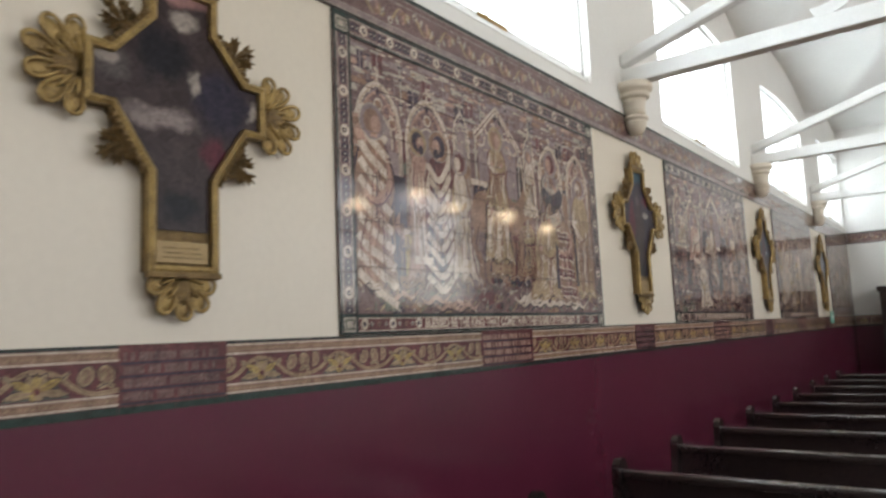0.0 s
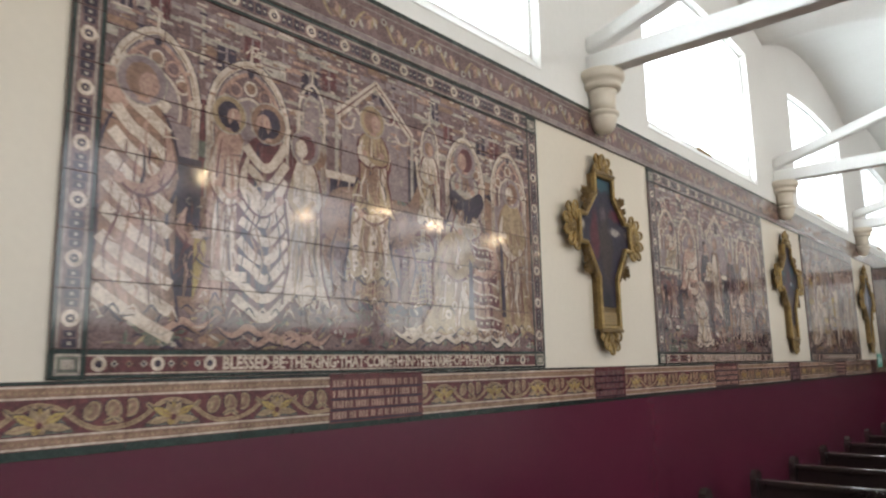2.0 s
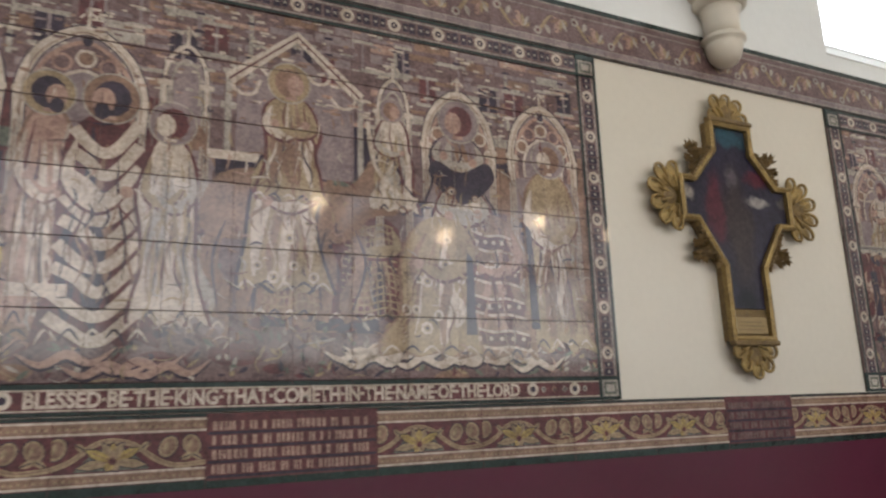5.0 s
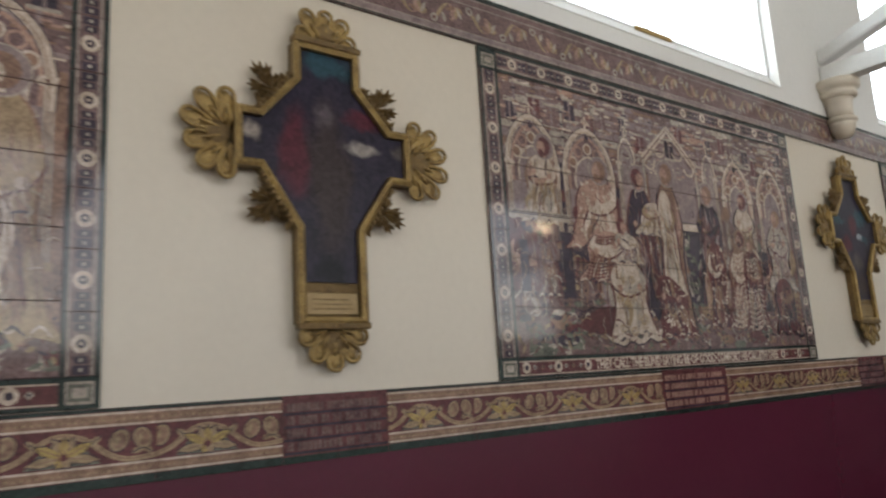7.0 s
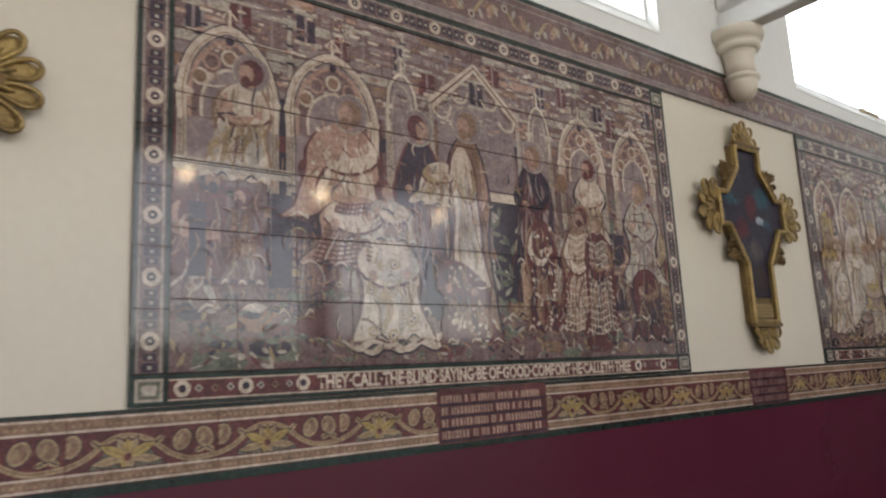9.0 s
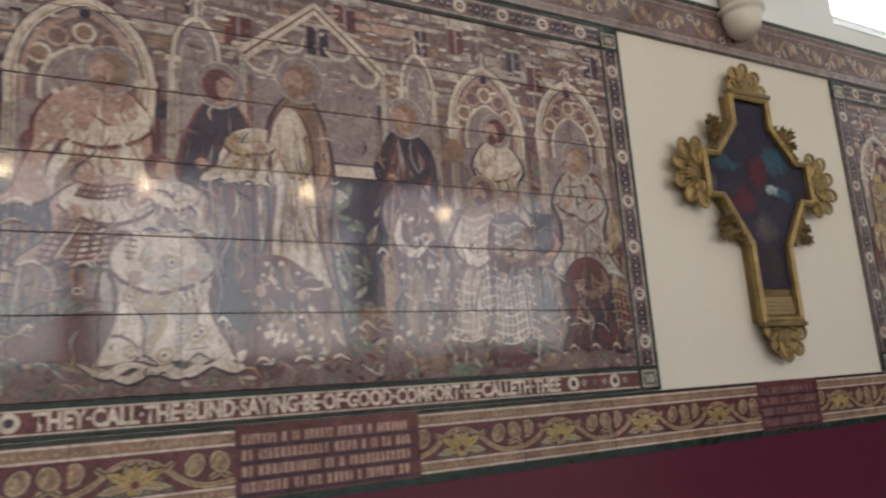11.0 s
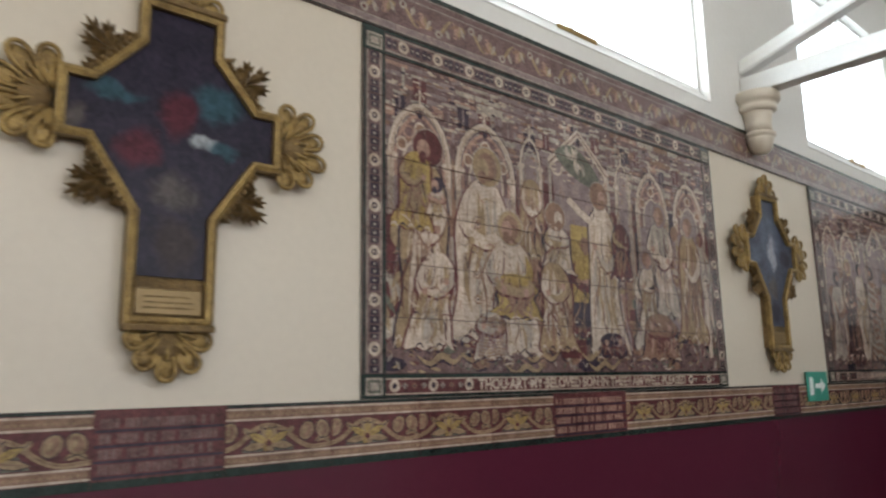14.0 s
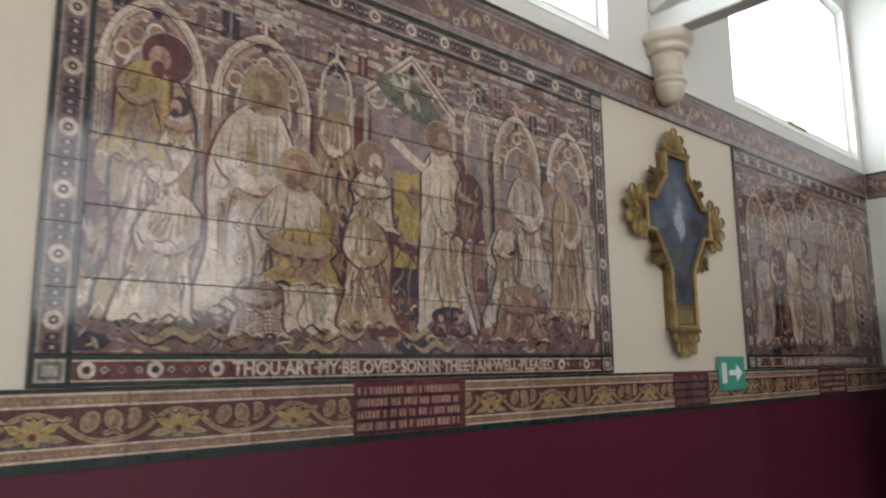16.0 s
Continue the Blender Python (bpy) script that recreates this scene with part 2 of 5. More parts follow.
def curve(pts, n=6, closed=False):
    """A smooth line through the points."""
    out, k = [], len(pts)
    for i in range(k if closed else k - 1):
        if closed:
            p0, p1, p2, p3 = (pts[(i + j - 1) % k] for j in range(4))
        else:
            p0, p1, p2, p3 = pts[max(i - 1, 0)], pts[i], pts[i + 1], pts[min(i + 2, k - 1)]
        for s in range(n):
            t = s / n
            out.append(tuple(0.5 * (2 * b + (c - a) * t + (2 * a - 5 * b + 4 * c - d) * t * t + (3 * b - a - 3 * c + d) * t ** 3)
                             for a, b, c, d in zip(p0, p1, p2, p3)))
    if not closed:
        out.append(tuple(pts[-1]))
    return out


def clip(poly, u0, u1, v0, v1):
    for ax, lim, sign in ((0, u0, 1), (0, u1, -1), (1, v0, 1), (1, v1, -1)):
        out = []
        for i in range(len(poly)):
            a, b = poly[i - 1], poly[i]
            da, db = (a[ax] - lim) * sign, (b[ax] - lim) * sign
            if (da >= 0) != (db >= 0):
                f = da / (da - db)
                out.append((a[0] + f * (b[0] - a[0]), a[1] + f * (b[1] - a[1])))
            if db >= 0:
                out.append(b)
        poly = out
        if len(poly) < 3:
            return []
    return poly


class Art:
    """Painted shapes in layers, in metres across (u) and up (v)."""

    def __init__(self):
        self.shapes = []

    def poly(self, pts, ink, layer):
        self.shapes.append((list(pts), ink, layer + (len(self.shapes) % 7) * 0.09))

    def rect(self, u0, u1, v0, v1, ink, layer):
        self.poly([(u0, v0), (u1, v0), (u1, v1), (u0, v1)], ink, layer)

    def disc(self, u, v, r, ink, layer, n=16, flat=1.0):
        self.poly([(u + r * math.cos(6.2832 * i / n), v + r * flat * math.sin(6.2832 * i / n)) for i in range(n)], ink, layer)

    def stroke(self, pts, w, ink, layer, taper=False):
        L, R, k = [], [], len(pts)
        for i, p in enumerate(pts):
            a, b = pts[max(i - 1, 0)], pts[min(i + 1, k - 1)]
            dx, dy = b[0] - a[0], b[1] - a[1]
            d = math.hypot(dx, dy) or 1
            ww = w / 2 * (math.sin(math.pi * (i + 0.4) / (k - 0.2)) if taper else 1)
            L.append((p[0] - dy / d * ww, p[1] + dx / d * ww))
            R.append((p[0] + dy / d * ww, p[1] - dx / d * ww))
        lay = layer + (len(self.shapes) % 7) * 0.09
        for i in range(k - 1):
            self.shapes.append(([R[i], R[i + 1], L[i + 1], L[i]], ink, lay))

    def leaf(self, u, v, ang, ln, w, ink, layer):
        c, s = math.cos(ang), math.sin(ang)
        self.poly([(u + ln * (a * c) - w * b * s, v + ln * (a * s) + w * b * c) for a, b in ((0, 0), (0.3, -0.4), (0.65, -0.45), (1, 0), (0.65, 0.45), (0.3, 0.4))], ink, layer)


STEP = 0.00016


def tile_mesh(name, art, u0, u1, v0, v1, base, gap=0.0006, thick=0.008, side=0.00015):
    """One glazed tile with its share of the painting; local origin at its lower corner."""
    w, h, b = u1 - u0, v1 - v0, 0.0006
    g, gs = gap, side
    vs, fs, ids = [], [], []
    ring = lambda x, i: [(x, gs + i, g + i), (x, w - gs - i, g + i), (x, w - gs - i, h - g - i), (x, gs + i, h - g - i)]
    vs += ring(0, 0) + ring(thick - b, 0) + ring(thick, b)
    for s in (0, 4):
        for i in range(4):
            fs.append((s + i, s + (i + 1) % 4, s + 4 + (i + 1) % 4, s + 4 + i))
            ids.append(base)
    fs.append((8, 9, 10, 11)), ids.append(base)
    for pts, ink, layer in (art.shapes if art else ()):
        us, ws = [p[0] for p in pts], [p[1] for p in pts]
        if max(us) <= u0 or min(us) >= u1 or max(ws) <= v0 or min(ws) >= v1:
            continue
        q = clip(pts, u0 + gs + b, u1 - gs - b, v0 + g + b, v1 - g - b)
        if len(q) < 3:
            continue
        area = sum(q[i - 1][0] * q[i][1] - q[i][0] * q[i - 1][1] for i in range(len(q)))
        if abs(area) < 2e-6:
            continue
        if area < 0:
            q = q[::-1]
        n = len(vs)
        vs += [(thick + STEP * (1 + layer), a - u0, c - v0) for a, c in q]
        fs.append(tuple(range(n, n + len(q)))), ids.append(ink)
    return mesh_from(name, vs, fs, INKS, ids)


def lay(name, me, parent, y, z, x=0.002):
    ob = new(name, me)
    ob.parent = parent
    ob.location = Vector((x, y, z)) - (parent.location if parent else Vector())
    return ob


def text_mesh(s, width, height):
    """Flat letters in the wall's plane, fitted to a width and height, origin at lower left."""
    cu = bpy.data.curves.new("letters", "FONT")
    cu.body, cu.size, cu.resolution_u, cu.offset = s, 1.0, 3, 0.034
    ob = bpy.data.objects.new("letters", cu)
    scene.collection.objects.link(ob)
    dg = bpy.context.evaluated_depsgraph_get()
    me = bpy.data.meshes.new_from_object(ob.evaluated_get(dg))
    bpy.data.objects.remove(ob)
    co = np.empty(len(me.vertices) * 3)
    me.vertices.foreach_get("co", co)
    co = co.reshape(-1, 3)
    lo, hi = co.min(0), co.max(0)
    new_co = np.zeros_like(co)
    new_co[:, 1] = (co[:, 0] - lo[0]) / (hi[0] - lo[0]) * width
    new_co[:, 2] = (co[:, 1] - lo[1]) / (hi[1] - lo[1]) * height
    me.vertices.foreach_set("co", new_co.ravel())
    me.update()
    return me


# ---- the room ----
bm = bmesh.new()
box(bm, -0.3, 0, BACK_Y, END_Y + 0.3, 0, 2.803)
tagged(part("wall_west", bm, PLASTER), kind="structure")
bm = bmesh.new()
box(bm, -0.3, 0, BACK_Y, END_Y + 0.3, 2.803, SILL - 0.05)
edges = [BACK_Y] + [v for w in WIN_Y for v in w] + [END_Y + 0.3]
for a, b in zip(edges[::2], edges[1::2]):
    box(bm, -0.3, 0, a, b, SILL - 0.05, HEAD)
for a, b in zip(edges[::2], edges[1::2]):
    box(bm, -0.3, 0, a, b, HEAD, 5.2)
for a, b in WIN_Y:
    for i in range(20):
        y0, y1 = a + (b - a) * i / 20, a + (b - a) * (i + 1) / 20
        z0, z1 = (HEAD + RISE * (1 - ((2 * (y - a) / (b - a)) - 1) ** 2) for y in (y0, y1))
        q = [bm.verts.new((x, y, z)) for x in (-0.3, 0) for y, z in ((y0, z0), (y1, z1), (y1, 5.2), (y0, 5.2))]
        for f in ((0, 3, 2, 1), (4, 5, 6, 7), (0, 1, 5, 4), (2, 3, 7, 6)):
            bm.faces.new([q[j] for j in f])
tagged(part("wall_west_upper", bm, WHITE), kind="structure")

bm = boxes((-0.3, EAST_X + 0.3, END_Y, END_Y + 0.3, 0, 5.4))
tagged(part("wall_north", bm, WHITE), kind="structure")
tagged(part("wall_south", boxes((-0.3, EAST_X + 0.3, BACK_Y - 0.3, BACK_Y, 0, 5.4)), WHITE), kind="structure")
bm = bmesh.new()
box(bm, EAST_X, EAST_X + 0.3, BACK_Y, END_Y, 0, 2.0)
# unseen openings, cut wide only to let the added east fill through
edges = [BACK_Y] + [v for y in EAST_GAPS for v in (y - 1.45, y + 1.45)] + [END_Y]
for a, b in zip(edges[::2], edges[1::2]):
    box(bm, EAST_X, EAST_X + 0.3, a, b, 2.0, 4.15)
box(bm, EAST_X, EAST_X + 0.3, BACK_Y, END_Y, 4.15, 5.4)
tagged(part("wall_east", bm, WHITE), kind="structure")
tagged(part("floor", boxes((-0.3, EAST_X + 0.3, BACK_Y - 0.3, END_Y + 0.3, -0.15, 0)), FLOORM), kind="structure")

# plaster ceiling: a shallow vault over each bay, springing level from the trusses, crossed by a wider one along the nave
bm = bmesh.new()
ys, xs = np.linspace(BACK_Y - 0.3, END_Y + 0.3, 320), np.linspace(-0.3, EAST_X + 0.3, 100)
grid = []


def ceiling_z(x, y):
    d = ((y - 3.705) % 3.205) / 3.205 * 2 - 1
    c = (x - EAST_X / 2) / (EAST_X / 2)
    return max(4.28 + 0.34 * (1 - d * d), 4.06 + 0.95 * (1 - min(1.0, c * c)))


for y in ys:
    grid.append([bm.verts.new((x, y, ceiling_z(x, y))) for x in xs])
for a, b in zip(grid, grid[1:]):
    for i in range(len(xs) - 1):
        bm.faces.new((a[i], b[i], b[i + 1], a[i + 1]))
top = bmesh.ops.extrude_face_region(bm, geom=bm.faces[:])
for v in [g for g in top["geom"] if isinstance(g, bmesh.types.BMVert)]:
    v.co.z = 6.4
tagged(part("ceiling", bm, WHITE, smooth=True), kind="structure")

# lower wall: gloss maroon paint, with a chalky upper edge
tagged(part("dado_trim", boxes((0.0, 0.006, BACK_Y, END_Y, 0.0, 1.288)), DADO), kind="structure")
tagged(part("dado_trim_north", boxes((0.006, EAST_X, END_Y - 0.006, END_Y, 0.0, 1.288)), DADO), kind="structure")
tagged(part("baseboard", boxes((0.006, 0.03, BACK_Y, END_Y - 0.006, 0.0, 0.14), bevel=0.004), PEWM), kind="structure")

# windows
for k, (a, b) in enumerate(WIN_Y):
    w = tagged(empty("window_%d" % (k + 1), 0, (a + b) / 2, SILL), kind="structure")
    inv = Matrix.Translation(-w.location)

    def sub(name, bm, m):
        bm.transform(inv)
        return part(name, bm, m, w)

    bm = bmesh.new()
    if b > a:
        p = [(-0.3, SILL - 0.05), (0.0, SILL - 0.05), (0.004, SILL - 0.045), (-0.054, SILL + 0.03), (-0.3, SILL + 0.03)]
        l0, l1 = [bm.verts.new((q[0], a, q[1])) for q in p], [bm.verts.new((q[0], b, q[1])) for q in p]
        bm.faces.new(l0), bm.faces.new(l1[::-1])
        for i in range(5):
            bm.faces.new((l0[i], l0[(i + 1) % 5], l1[(i + 1) % 5], l1[i]))
    sub("window_sill", bm, WHITE)
    mid = (a + b) / 2
    n, arc = 24, []
    for i in range(n + 1):
        y = a + (b - a) * i / n
        arc.append((y, HEAD + RISE * (1 - ((2 * (y - a) / (b - a)) - 1) ** 2)))
    inner = [(m_ + (y - m_) * 0.985, z - 0.016) for m_ in (mid,) for y, z in arc]
    bm = bmesh.new()
    oo, ii = [(a, SILL + 0.031)] + arc + [(b, SILL + 0.031)], [(a + 0.014, SILL + 0.045)] + inner + [(b - 0.014, SILL + 0.045)]
    loops = [[bm.verts.new((x, p[0], p[1])) for p in q] for x, q in ((-0.09, oo), (-0.055, oo), (-0.055, ii), (-0.09, ii))]
    for l0, l1 in zip(loops, loops[1:] + loops[:1]):
        for i in range(len(oo)):
            bm.faces.new((l0[i], l0[(i + 1) % len(oo)], l1[(i + 1) % len(oo)], l1[i]))
    sub("window_frame", bm, BEAMWHITE)
    sub("mullion", boxes((-0.085, -0.06, mid - 0.006, mid + 0.006, SILL + 0.045, HEAD + RISE - 0.03)), BEAMWHITE)
    for q in ([p for p in ii if p[0] < mid - 0.007] + [(mid - 0.007, HEAD + RISE - 0.02), (mid - 0.007, SILL + 0.045)],
              [(mid + 0.007, SILL + 0.045), (mid + 0.007, HEAD + RISE - 0.02)] + [p for p in ii if p[0] > mid + 0.007]):
        g = sub("pane", prism(bmesh.new(), q, -0.074, -0.070), GLASS)
        g.visible_shadow = False
    if 0 < k:
        sub("stay_bar", boxes((-0.05, -0.04, mid - 0.12, mid + 0.14, SILL + 0.02, SILL + 0.042), bevel=0.002), BRASS)

# corbels, tie beams and struts of the roof trusses
CORBEL_Y = [0.49, 3.705, 6.925, 9.985]
for y in CORBEL_Y:
    c = tagged(empty("corbel", 0, y, 2.64), "cream plaster corbel with moulded rings carrying a roof beam", "corbel", "corbels along the wall")
    inv = Matrix.Translation((0, -y, -2.64))
    bm = lathe(bmesh.new(), [(0.012, 2.668), (0.038, 2.675), (0.058, 2.70), (0.068, 2.735), (0.07, 2.748), (0.064, 2.754), (0.08, 2.76), (0.082, 2.775), (0.066, 2.786)], 0.06, y)
    bm.transform(inv)
    part("base_knob", bm, PLASTER, c, smooth=True)
    bm = lathe(bmesh.new(), [(0.066, 2.786), (0.065, 2.83), (0.069, 2.87), (0.078, 2.895)], 0.06, y)
    bm.transform(inv)
    part("shaft", bm, PLASTER, c, smooth=True)
    bm = lathe(bmesh.new(), [(0.078, 2.895), (0.098, 2.905), (0.10, 2.925), (0.092, 2.932), (0.108, 2.945), (0.12, 2.955), (0.122, 2.985), (0.115, 3.0)], 0.06, y)
    bm.transform(inv)
    part("capital", bm, PLASTER, c, smooth=True)

    t = tagged(empty("roof_truss", 0, y, 3.0), "white painted timber roof truss resting on the corbels", "roof truss", "roof trusses")
    inv = Matrix.Translation((0, -y, -3.0))
    bm = boxes((0.0, EAST_X, y - 0.05, y + 0.05, 3.001, 3.105), bevel=0.012)
    bm.transform(inv)
    part("tie_beam", bm, BEAMWHITE, t)
    for x0, z0, x1, z1, hh in ((0.0, 3.125, 3.2, 4.06, 0.085),):
        for side in (0, 1):
            bm = boxes((0, 1, y - 0.045, y + 0.045, 0, 1))
            for v in bm.verts:
                f, g = v.co.x, v.co.z
                xx = x0 + f * (x1 - x0)
                v.co.x, v.co.z = (EAST_X - xx if side else xx), z0 + f * (z1 - z0) + g * hh
            bmesh.ops.bevel(bm, geom=bm.edges[:], offset=0.01, segments=1, affect="EDGES")
            bm.transform(inv)
            part("strut", bm, BEAMWHITE, t)
    for sgn in (0, 1):
        bm = bmesh.new()
        arc = [(1.15 + 0.42 * s, 3.10 + 0.36 * s ** 2.2) for s in np.linspace(0, 1, 9)]
        for (xa, za), (xb, zb) in zip(arc, arc[1:]):
            vs = [bm.verts.new((EAST_X - x if sgn else x, yy, z)) for x, z in ((xa, za), (xb, zb), (xb - 0.03, zb + 0.06), (xa - 0.03, za + 0.06)) for yy in (y - 0.03, y + 0.03)]
            for f in ((0, 2, 3, 1), (2, 4, 5, 3), (4, 6, 7, 5), (6, 0, 1, 7), (0, 6, 4, 2), (1, 3, 5, 7)):
                bm.faces.new([vs[i] for i in f])
        bm.transform(inv)
        part("curved_brace", bm, BEAMWHITE, t)

# ---- pews ----


def pew(y):
    p = tagged(empty("pew", 0.85, y, 0), "dark varnished wooden pew with a rounded top rail", "pew", "pews beside the wall")
    inv = Matrix.Translation((-0.85, -y, 0))

    def sub(name, bm):
        bm.transform(inv)
        return part(name, bm, PEWM, p)

    x0, x1 = 0.26, 1.40
    bm = boxes((x0 + 0.035, x1 - 0.035, -0.012, 0.012, 0.1, 0.745), bevel=0.003)
    bm.transform(Matrix.Translation((0, y, 0)))
    sub("backrest", bm)
    bm = boxes((x0 + 0.035, x1 - 0.035, y - 0.03, y + 0.03, 0.745, 0.785), bevel=0.012)
    sub("top_rail", bm)
    bm = boxes((x0 + 0.035, x1 - 0.035, y - 0.40, y - 0.013, 0.40, 0.43), bevel=0.008)
    sub("seat", bm)
    bm = boxes((x0 + 0.035, x1 - 0.035, y + 0.013, y + 0.16, 0.60, 0.62), bevel=0.005)
    sub("book_ledge", bm)
    for x in (x0, x1 - 0.035):
        out = curve([(y + 0.06, 0.0), (y + 0.06, 0.45), (y + 0.055, 0.72), (y + 0.035, 0.82), (y - 0.02, 0.835), (y - 0.06, 0.79), (y - 0.07, 0.66), (y - 0.16, 0.55), (y - 0.38, 0.5), (y - 0.41, 0.42), (y - 0.40, 0.0)], 3)
        bm = prism(bmesh.new(), out, x, x + 0.035)
        sub("end_panel", bm)
    return p


first = pew(2.6)
for k in range(-3, 9):
    if k:
        copy_thing(first, pose(0.85, 2.6 + 0.775 * k, 0))

# dark panelled box against the end wall
c = tagged(empty("confessional", 1.9, END_Y - 0.4, 0), "dark wooden panelled confessional against the white end wall", "confessional")
inv = Matrix.Translation((-1.9, -(END_Y - 0.4), 0))
X0, X1, Y0, Y1 = 0.46, 3.3, END_Y - 0.75, END_Y - 0.012
for nm, bm in (("body", boxes((X0, X1, Y0, Y1, 0.0, 1.80))), ("cornice", boxes((X0 - 0.03, X1 + 0.03, Y0 - 0.04, Y1, 1.801, 1.88), bevel=0.015)),
               ("plinth", boxes((X0 - 0.015, X1 + 0.015, Y0 - 0.02, Y0 - 0.001, 0.0, 0.16), bevel=0.005))):
    bm.transform(inv)
    part(nm, bm, PEWM, c)
for i in range(4):
    a = X0 + 0.06 + i * 0.7
    for z0, z1 in ((0.22, 0.85), (0.93, 1.74)):
        bm = boxes((a, a + 0.6, Y0 - 0.016, Y0 - 0.001, z0, z1), bevel=0.007)
        bm.transform(inv)
        part("panel", bm, PEWM, c)

# bare bulbs on rods, over the nave
for y, z in ((2.84, 2.74), (3.73, 2.6), (4.52, 2.77), (5.2, 2.73), (6.1, 2.72), (7.07, 2.68)):
    x = 2.5
    zc = ceiling_z(x, y) + 0.005
    p = tagged(empty("pendant_lamp", x, y, z), "small warm lit bulb hanging on a thin brass rod", "lamp", "pendant lamps")
    bm = lathe(bmesh.new(), [(0.006, 0.085), (0.006, zc - z)], 0, 0, 8)
    part("rod", bm, BRASS, p)
    part("socket", lathe(bmesh.new(), [(0.012, 0.09), (0.02, 0.08), (0.022, 0.035), (0.016, 0.03)], 0, 0, 12), BRASS, p)
    part("bulb", lathe(bmesh.new(), [(0.010, 0.03), (0.014, 0.012), (0.0165, -0.004), (0.012, -0.02), (0.004, -0.026)], 0, 0, 14), BULB, p, smooth=True)

# ---- gilt crosses with painted stations ----


def tube(bm, pts, r, seg=6):
    """A closed rounded bead along points (x, y, z)."""
    n, rings = len(pts), []
    for i, p in enumerate(pts):
        d = (pts[(i + 1) % n] - pts[i - 1]).normalized()
        u = d.cross(Vector((1, 0, 0))).normalized()
        rings.append([bm.verts.new(p + r * (math.cos(6.2832 * k / seg) * u + Vector((math.sin(6.2832 * k / seg), 0, 0)))) for k in range(seg)])
    for i in range(n):
        a, b = rings[i], rings[(i + 1) % n]
        for k in range(seg):
            bm.faces.new((a[k], a[(k + 1) % seg], b[(k + 1) % seg], b[k]))


def petal(ang, rr):
    """One spoon-shaped petal of a shell end: a hollow with a raised rim, narrowing to its root."""
    bm = bmesh.new()
    R = Matrix.Rotation(ang, 4, "X")
    loop = []
    for i in range(18):
        t = 6.2832 * i / 18
        e = 0.5 + 0.5 * math.cos(t)
        loop.append(R @ Vector((0.030 + 0.012 * e, rr * (0.20 + 0.72 * e), 0.033 * math.sin(t) * (0.10 + 0.90 * e))))
    tube(bm, loop, 0.0062)
    bmesh.ops.create_uvsphere(bm, u_segments=10, v_segments=6, radius=1, matrix=R @ Matrix.Translation((0.031, rr * 0.68, 0)) @ Matrix.Diagonal((0.008, rr * 0.22, 0.020, 1)))
    bmesh.ops.create_uvsphere(bm, u_segments=8, v_segments=5, radius=1, matrix=R @ Matrix.Translation((0.038, rr * 0.40, 0)) @ Matrix.Diagonal((0.009, rr * 0.22, 0.006, 1)))
    return bm


def lobe(bm, y, z, ang, ln, w, x=0.03):
    """A pointed carved leaf lobe with a ridge along its middle."""
    c, q = math.cos(ang), math.sin(ang)
    at = lambda f, g, h: bm.verts.new((x + h, y + ln * f * c - w * g * q, z + ln * f * q + w * g * c))
    tip, root = at(1, 0, 0.004), at(0, 0, 0)
    l, r, top, back = at(0.45, -0.5, -0.004), at(0.45, 0.5, -0.004), at(0.42, 0, 0.015), at(0.4, 0, -0.014)
    for f in ((root, l, top), (l, tip, top), (tip, r, top), (r, root, top), (l, root, back), (tip, l, back), (r, tip, back), (root, r, back)):
        bm.faces.new(f)


def crest(bm, p, ang, rnd):
    """A leafy spray on a slanting edge, with curled leaves running along the moulding."""
    c, q = math.cos(ang), math.sin(ang)
    for i in range(9):
        t = (i - 4) * 0.0175
        y, z = p[0] - t * q, p[1] + t * c
        lobe(bm, y - 0.006 * c, z - 0.006 * q, ang + rnd.uniform(-0.9, 0.9), rnd.uniform(0.026, 0.042), 0.024, 0.034 + rnd.uniform(-0.004, 0.006))
        blob(bm, (0.046, y + 0.004 * c, z + 0.004 * q), (0.009, 0.009, 0.009), 6, 4)
    for i, ln in ((-1.3, 0.055), (-0.65, 0.075), (0.0, 0.092), (0.65, 0.075), (1.3, 0.055)):
        a = ang + i + rnd.uniform(-0.15, 0.15)
        lobe(bm, p[0] + 0.012 * c, p[1] + 0.012 * q, a, ln, 0.027, 0.036 + rnd.uniform(-0.004, 0.004))
        for d in (-0.55, 0.55):
            lobe(bm, p[0] + 0.012 * c + ln * 0.5 * math.cos(a), p[1] + 0.012 * q + ln * 0.5 * math.sin(a), a + d, ln * 0.42, 0.017, 0.036)


def outline(s, bot=1.64):
    """The cross's outline inset by s, about its middle line."""
    w, arm, lo, hi, top = 0.105 - s, 0.275 - s, 2.056 + s, 2.222 - s, 2.445 - s
    d = s * 0.41
    return [(-w, bot + s), (w, bot + s), (w, 1.90 + d), (0.205 - d, lo), (arm, lo), (arm, hi), (0.205 - d, hi), (w, 2.335 - d), (w, top),
            (-w, top), (-w, 2.335 - d), (-0.205 + d, hi), (-arm, hi), (-arm, lo), (-0.205 + d, lo), (-w, 1.90 + d)]


